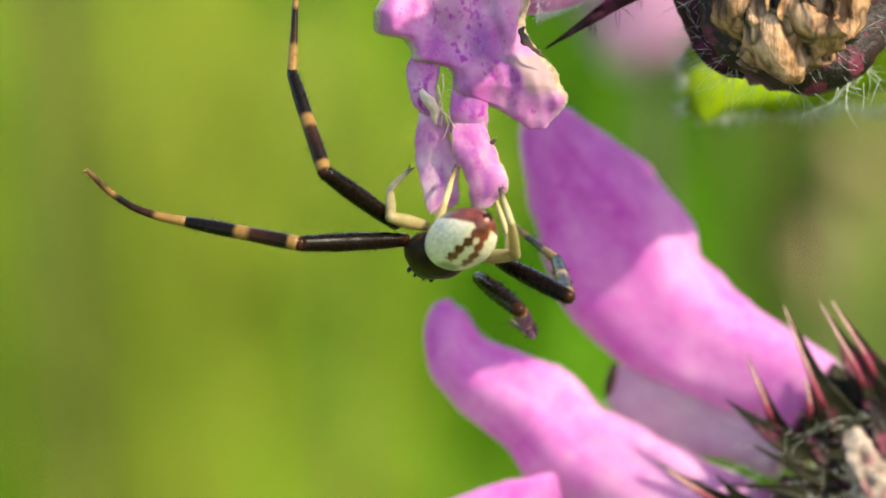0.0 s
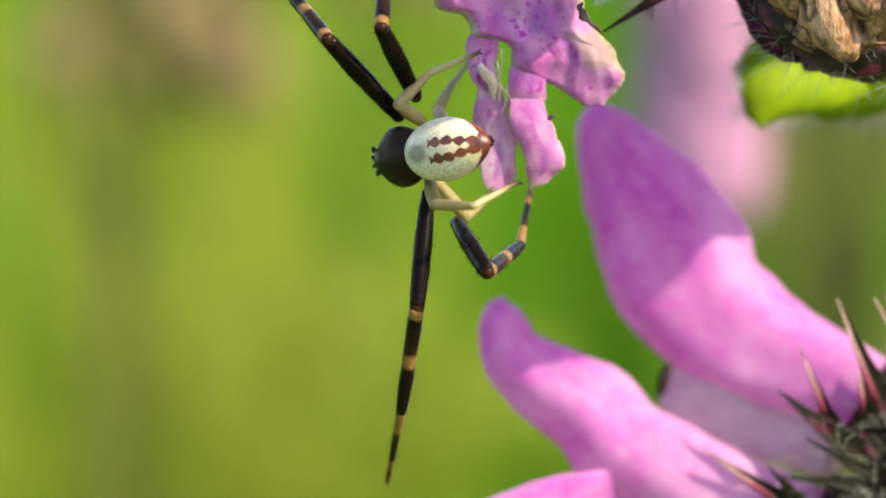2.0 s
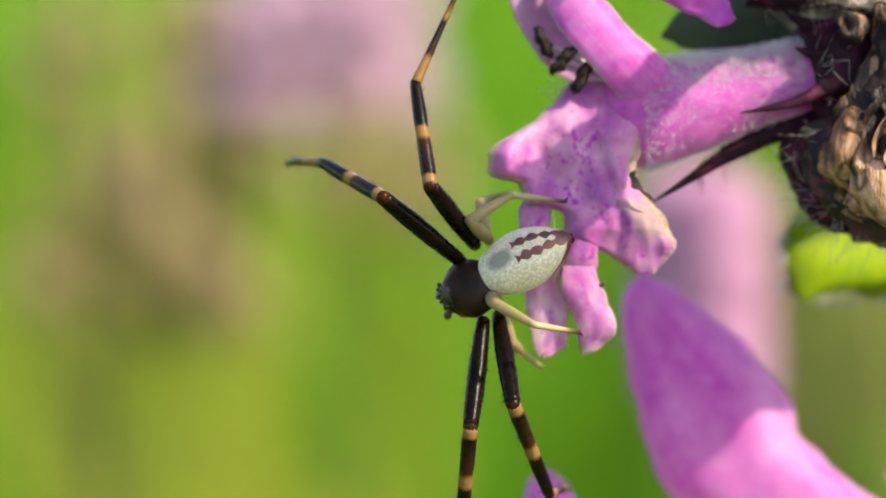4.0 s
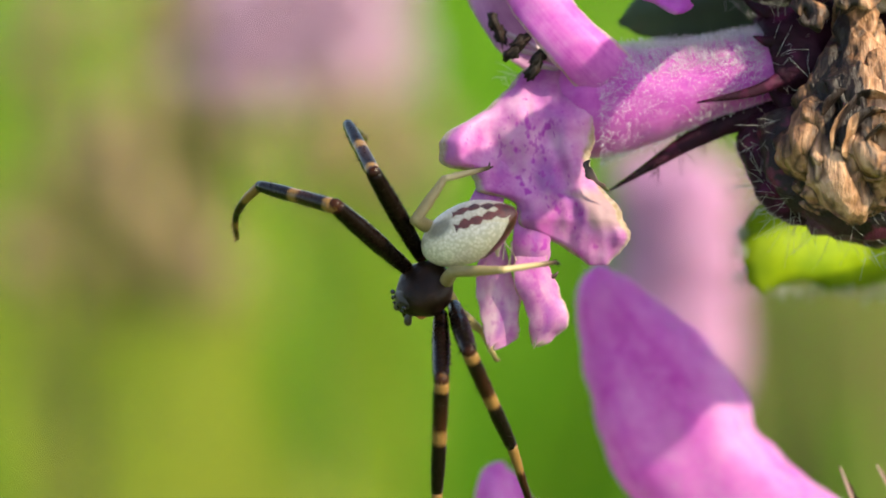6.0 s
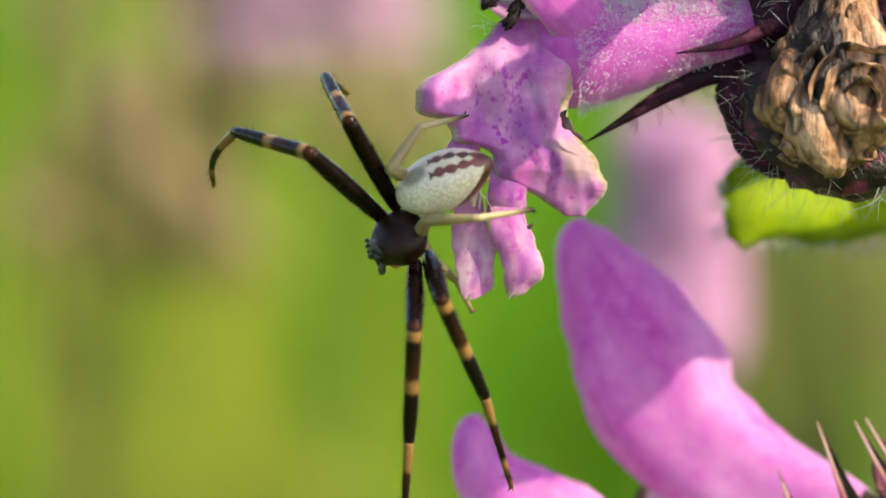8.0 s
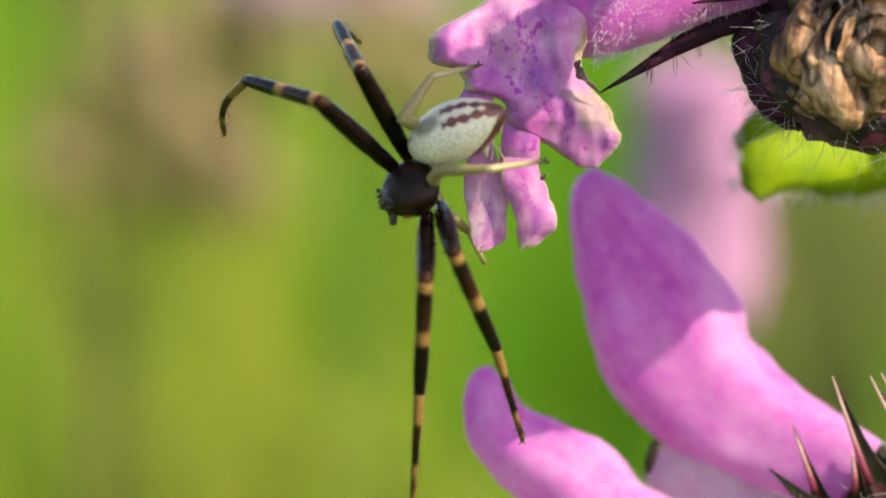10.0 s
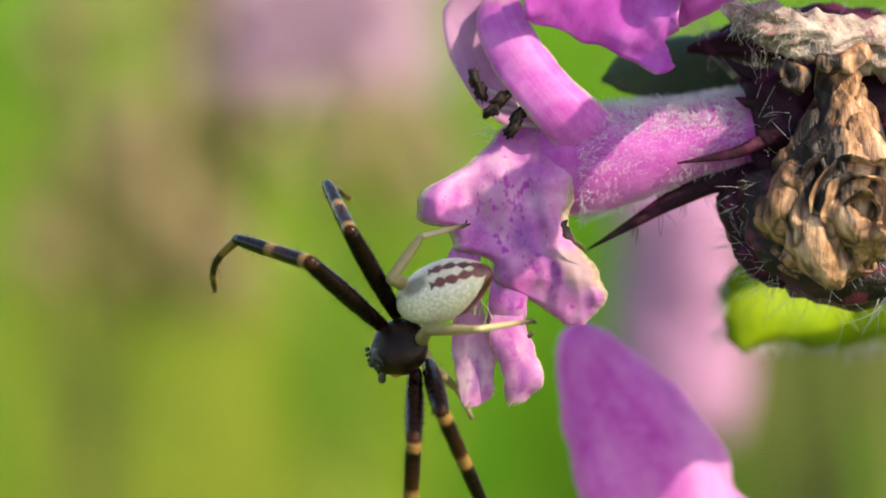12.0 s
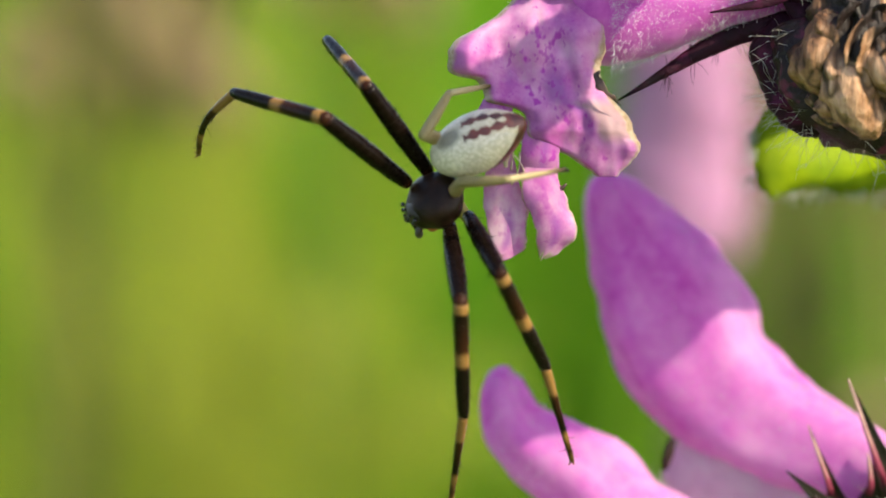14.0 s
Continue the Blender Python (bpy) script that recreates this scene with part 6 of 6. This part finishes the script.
    walk(legs["P2"][0], along([
        (0, (-0.244, 0.295, -0.724), (-0.912, -0.520, 0.234)),
        (0.5, (-0.195, 0.021, -0.760), (-0.870, -0.650, 0.075)),
        (1.0, (-0.251, -0.174, -0.793), (-1.049, -0.383, 0.088)),
        (1.5, (-0.465, -0.599, -0.819), (-1.221, -0.602, 0.119)),
        (2.0, (-0.797, -0.794, -1.109), (0.049, -1.156, -2.027)),
        (2.5, (-1.206, -0.968, -0.681), (-1.000, -2.079, -1.324)),
        (3.0, (-1.240, -0.787, -0.368), (-1.443, -2.065, -0.498)),
        (3.5, (-1.211, -1.071, -0.133), (-1.536, -2.323, -0.257)),
        (4.0, (-1.036, -1.251, -0.026), (-1.256, -2.481, -0.387)),
        (4.2, (-1.395, -0.811, -0.114), (-1.672, -1.958, 0.432)),
        (6.3, (-1.558, -0.759, -0.056), (-2.042, -1.849, -0.575)),
        (7.5, (-1.558, -0.759, -0.056), (-2.042, -1.849, -0.575)),
        (12.3, (-1.558, -0.759, -0.056), (-2.042, -1.849, -0.575)),
        (13.0, (-1.487, -0.768, -0.054), (-2.023, -1.839, -0.560)),
        (14.0, (-1.506, -0.801, -0.038), (-1.960, -1.859, -0.642)),
    ]))
    walk(legs["P2"][1], along([
        (0, (-0.912, -0.520, 0.234), (-0.696, -0.313, -1.168)),
        (0.5, (-0.870, -0.650, 0.075), (-0.498, -0.824, -1.259)),
        (1.0, (-1.049, -0.383, 0.088), (-0.958, -0.731, -1.156)),
        (1.5, (-1.221, -0.602, 0.119), (-1.208, -0.820, -1.049)),
        (2.0, (0.049, -1.156, -2.027), (0.391, -1.832, -3.322)),
        (2.5, (-1.000, -2.079, -1.324), (-1.475, -2.092, -2.747)),
        (3.0, (-1.443, -2.065, -0.498), (-2.344, -1.928, -1.690)),
        (3.5, (-1.536, -2.323, -0.257), (-2.366, -2.486, -1.496)),
        (4.0, (-1.256, -2.481, -0.387), (-2.015, -2.934, -1.599)),
        (4.2, (-1.672, -1.958, 0.432), (-2.475, -2.557, -0.684)),
        (6.3, (-2.042, -1.849, -0.575), (-2.325, -1.831, -2.048)),
        (7.5, (-2.042, -1.849, -0.575), (-2.325, -1.831, -2.048)),
        (12.3, (-2.042, -1.849, -0.575), (-2.325, -1.831, -2.048)),
        (13.0, (-2.023, -1.839, -0.560), (-2.325, -1.800, -2.029)),
        (14.0, (-1.960, -1.859, -0.642), (-2.197, -1.867, -2.123)),
    ]))
    walk(legs["P2"][2], along([
        (0, (-0.696, -0.313, -1.168), (-0.415, -0.119, -2.486)),
        (0.5, (-0.498, -0.824, -1.259), (0.066, -0.800, -2.411)),
        (1.0, (-0.958, -0.731, -1.156), (-1.032, -1.322, -2.518)),
        (1.5, (-1.208, -0.820, -1.049), (-1.629, -1.124, -2.313)),
        (2.0, (0.391, -1.832, -3.322), (0.687, -2.395, -4.680)),
        (2.5, (-1.475, -2.092, -2.747), (-1.966, -1.552, -4.057)),
        (3.0, (-2.344, -1.928, -1.690), (-3.415, -1.685, -2.711)),
        (3.5, (-2.366, -2.486, -1.496), (-2.907, -2.659, -2.884)),
        (4.0, (-2.015, -2.934, -1.599), (-2.805, -3.001, -2.872)),
        (4.2, (-2.475, -2.557, -0.684), (-3.264, -2.643, -1.957)),
        (6.3, (-2.325, -1.831, -2.048), (-2.984, -2.464, -3.238)),
        (7.5, (-2.325, -1.831, -2.048), (-2.984, -2.464, -3.238)),
        (12.3, (-2.325, -1.831, -2.048), (-2.984, -2.464, -3.238)),
        (13.0, (-2.325, -1.800, -2.029), (-2.945, -2.436, -3.238)),
        (14.0, (-2.197, -1.867, -2.123), (-2.783, -2.444, -3.377)),
    ]))
    walk(legs["P3"][0], along([
        (0, (-0.481, 1.088, -0.237), (-1.614, 1.711, -0.099)),
        (0.5, (-0.524, 0.946, -0.353), (-1.585, 1.694, -0.284)),
        (1.0, (-0.739, 0.824, -0.657), (-1.451, 1.832, -1.065)),
        (1.5, (-0.581, 0.900, -0.496), (-1.410, 1.693, 0.115)),
        (2.0, (-0.466, 0.785, -0.439), (-1.165, 1.455, 0.429)),
        (2.5, (-0.593, 0.417, -0.266), (-0.575, 1.042, 0.873)),
        (3.0, (-0.579, 0.730, -0.162), (-0.383, 0.977, 1.099)),
        (3.5, (-0.517, 0.265, -0.217), (-0.375, 0.968, 0.867)),
        (4.0, (-0.512, 0.303, -0.279), (-0.532, 1.054, 0.782)),
        (4.2, (-0.695, 0.144, -0.214), (-0.585, 0.938, 0.810)),
        (6.3, (-0.427, 0.135, -0.262), (-1.004, 0.730, 0.739)),
        (7.5, (-0.427, 0.135, -0.262), (-1.004, 0.730, 0.739)),
        (12.3, (-0.427, 0.135, -0.262), (-1.004, 0.730, 0.739)),
        (13.0, (-0.383, 0.227, -0.330), (-1.002, 0.787, 0.666)),
        (14.0, (-0.385, 0.083, -0.224), (-0.993, 0.678, 0.759)),
    ]))
    walk(legs["P3"][1], along([
        (0, (-1.614, 1.711, -0.099), (-2.992, 0.808, -0.167)),
        (0.5, (-1.585, 1.694, -0.284), (-2.971, 0.808, -0.152)),
        (1.0, (-1.451, 1.832, -1.065), (-2.627, 0.707, -1.336)),
        (1.5, (-1.410, 1.693, 0.115), (-2.949, 1.099, 0.075)),
        (2.0, (-1.165, 1.455, 0.429), (-2.769, 1.674, 0.750)),
        (2.5, (-0.575, 1.042, 0.873), (-2.106, 1.647, 0.755)),
        (3.0, (-0.383, 0.977, 1.099), (-1.313, 2.070, 1.915)),
        (3.5, (-0.375, 0.968, 0.867), (-1.031, 2.348, 1.490)),
        (4.0, (-0.532, 1.054, 0.782), (-1.361, 2.419, 1.197)),
        (4.2, (-0.585, 0.938, 0.810), (-1.351, 2.372, 1.090)),
        (6.3, (-1.004, 0.730, 0.739), (-2.162, 1.896, 0.899)),
        (7.5, (-1.004, 0.730, 0.739), (-2.162, 1.896, 0.899)),
        (12.3, (-1.004, 0.730, 0.739), (-2.162, 1.896, 0.899)),
        (13.0, (-1.002, 0.787, 0.666), (-2.227, 1.887, 0.786)),
        (14.0, (-0.993, 0.678, 0.759), (-2.096, 1.872, 1.048)),
    ]))
    walk(legs["P3"][2], along([
        (0, (-2.992, 0.808, -0.167), (-2.115, 0.645, -1.555)),
        (0.5, (-2.971, 0.808, -0.152), (-2.204, 0.483, -1.576)),
        (1.0, (-2.627, 0.707, -1.336), (-2.951, -0.646, -2.224)),
        (1.5, (-2.949, 1.099, 0.075), (-2.761, -0.104, -1.038)),
        (2.0, (-2.769, 1.674, 0.750), (-3.318, 1.232, -0.742)),
        (2.5, (-2.106, 1.647, 0.755), (-2.733, 1.624, -0.771)),
        (3.0, (-1.313, 2.070, 1.915), (-2.545, 2.442, 0.882)),
        (3.5, (-1.031, 2.348, 1.490), (-2.095, 2.783, 0.307)),
        (4.0, (-1.361, 2.419, 1.197), (-2.334, 2.624, -0.120)),
        (4.2, (-1.351, 2.372, 1.090), (-2.248, 2.675, -0.262)),
        (6.3, (-2.162, 1.896, 0.899), (-3.458, 1.988, -0.118)),
        (7.5, (-2.162, 1.896, 0.899), (-3.458, 1.988, -0.118)),
        (12.3, (-2.162, 1.896, 0.899), (-3.458, 1.988, -0.118)),
        (13.0, (-2.227, 1.887, 0.786), (-3.521, 1.934, -0.237)),
        (14.0, (-2.096, 1.872, 1.048), (-3.408, 2.061, 0.066)),
    ]))
    walk(legs["P4"][0], along([
        (0, (-0.217, 1.062, -0.609), (-0.021, 2.345, -0.689)),
        (0.5, (-0.250, 0.886, -0.717), (-0.342, 2.165, -0.928)),
        (1.0, (-0.355, 0.780, -0.864), (-0.412, 1.831, -1.626)),
        (1.5, (-0.635, 0.970, -1.045), (-1.248, 2.051, -1.424)),
        (2.0, (-0.400, 0.904, -0.882), (-0.669, 1.985, -1.552)),
        (2.5, (-0.512, 0.749, -0.670), (-0.394, 1.784, -1.447)),
        (3.0, (-0.572, 0.853, -0.571), (-0.434, 1.758, -1.495)),
        (3.5, (-0.568, 0.329, -0.661), (-0.307, 1.525, -1.096)),
        (4.0, (-0.557, 0.329, -0.727), (-0.374, 1.360, -1.497)),
        (4.2, (-0.738, 0.144, -0.661), (-0.415, 1.254, -1.254)),
        (6.3, (-0.481, -0.269, -0.464), (-0.304, -0.204, -1.750)),
        (7.5, (-0.481, -0.269, -0.464), (-0.304, -0.204, -1.750)),
        (12.3, (-0.481, -0.269, -0.464), (-0.304, -0.204, -1.750)),
        (13.0, (-0.500, -0.264, -0.472), (-0.290, -0.308, -1.755)),
        (14.0, (-0.461, -0.294, -0.449), (-0.301, -0.243, -1.738)),
    ]))
    walk(legs["P4"][1], along([
        (0, (-0.021, 2.345, -0.689), (0.561, 2.333, -1.851)),
        (0.5, (-0.342, 2.165, -0.928), (0.274, 2.002, -2.061)),
        (1.0, (-0.412, 1.831, -1.626), (0.251, 1.546, -2.707)),
        (1.5, (-1.248, 2.051, -1.424), (-0.375, 1.578, -2.262)),
        (2.0, (-0.669, 1.985, -1.552), (-0.555, 1.537, -2.767)),
        (2.5, (-0.394, 1.784, -1.447), (-1.130, 1.867, -2.516)),
        (3.0, (-0.434, 1.758, -1.495), (-0.664, 1.992, -2.753)),
        (3.5, (-0.307, 1.525, -1.096), (-0.421, 1.504, -2.391)),
        (4.0, (-0.374, 1.360, -1.497), (-0.434, 1.251, -2.791)),
        (4.2, (-0.415, 1.254, -1.254), (-0.542, 1.137, -2.543)),
        (6.3, (-0.304, -0.204, -1.750), (-0.463, -0.034, -3.030)),
        (7.5, (-0.304, -0.204, -1.750), (-0.463, -0.034, -3.030)),
        (12.3, (-0.304, -0.204, -1.750), (-0.463, -0.034, -3.030)),
        (13.0, (-0.290, -0.308, -1.755), (-0.446, -0.088, -3.026)),
        (14.0, (-0.301, -0.243, -1.738), (-0.316, -0.124, -3.032)),
    ]))
    walk(legs["P4"][2], along([
        (0, (0.561, 2.333, -1.851), (0.315, 1.499, -2.818)),
        (0.5, (0.274, 2.002, -2.061), (0.534, 1.433, -3.201)),
        (1.0, (0.251, 1.546, -2.707), (0.954, 1.203, -3.745)),
        (1.5, (-0.375, 1.578, -2.262), (-0.417, 0.861, -3.346)),
        (2.0, (-0.555, 1.537, -2.767), (-0.551, 1.349, -4.053)),
        (2.5, (-1.130, 1.867, -2.516), (-1.191, 1.151, -3.599)),
        (3.0, (-0.664, 1.992, -2.753), (-1.088, 2.235, -3.958)),
        (3.5, (-0.421, 1.504, -2.391), (-0.574, 1.691, -3.668)),
        (4.0, (-0.434, 1.251, -2.791), (-0.661, 1.341, -4.068)),
        (4.2, (-0.542, 1.137, -2.543), (-0.693, 1.065, -3.832)),
        (6.3, (-0.463, -0.034, -3.030), (-0.219, 0.098, -4.300)),
        (7.5, (-0.463, -0.034, -3.030), (-0.219, 0.098, -4.300)),
        (12.3, (-0.463, -0.034, -3.030), (-0.219, 0.098, -4.300)),
        (13.0, (-0.446, -0.088, -3.026), (-0.264, -0.141, -4.312)),
        (14.0, (-0.316, -0.124, -3.032), (-0.187, -0.248, -4.320)),
    ]))


motions()
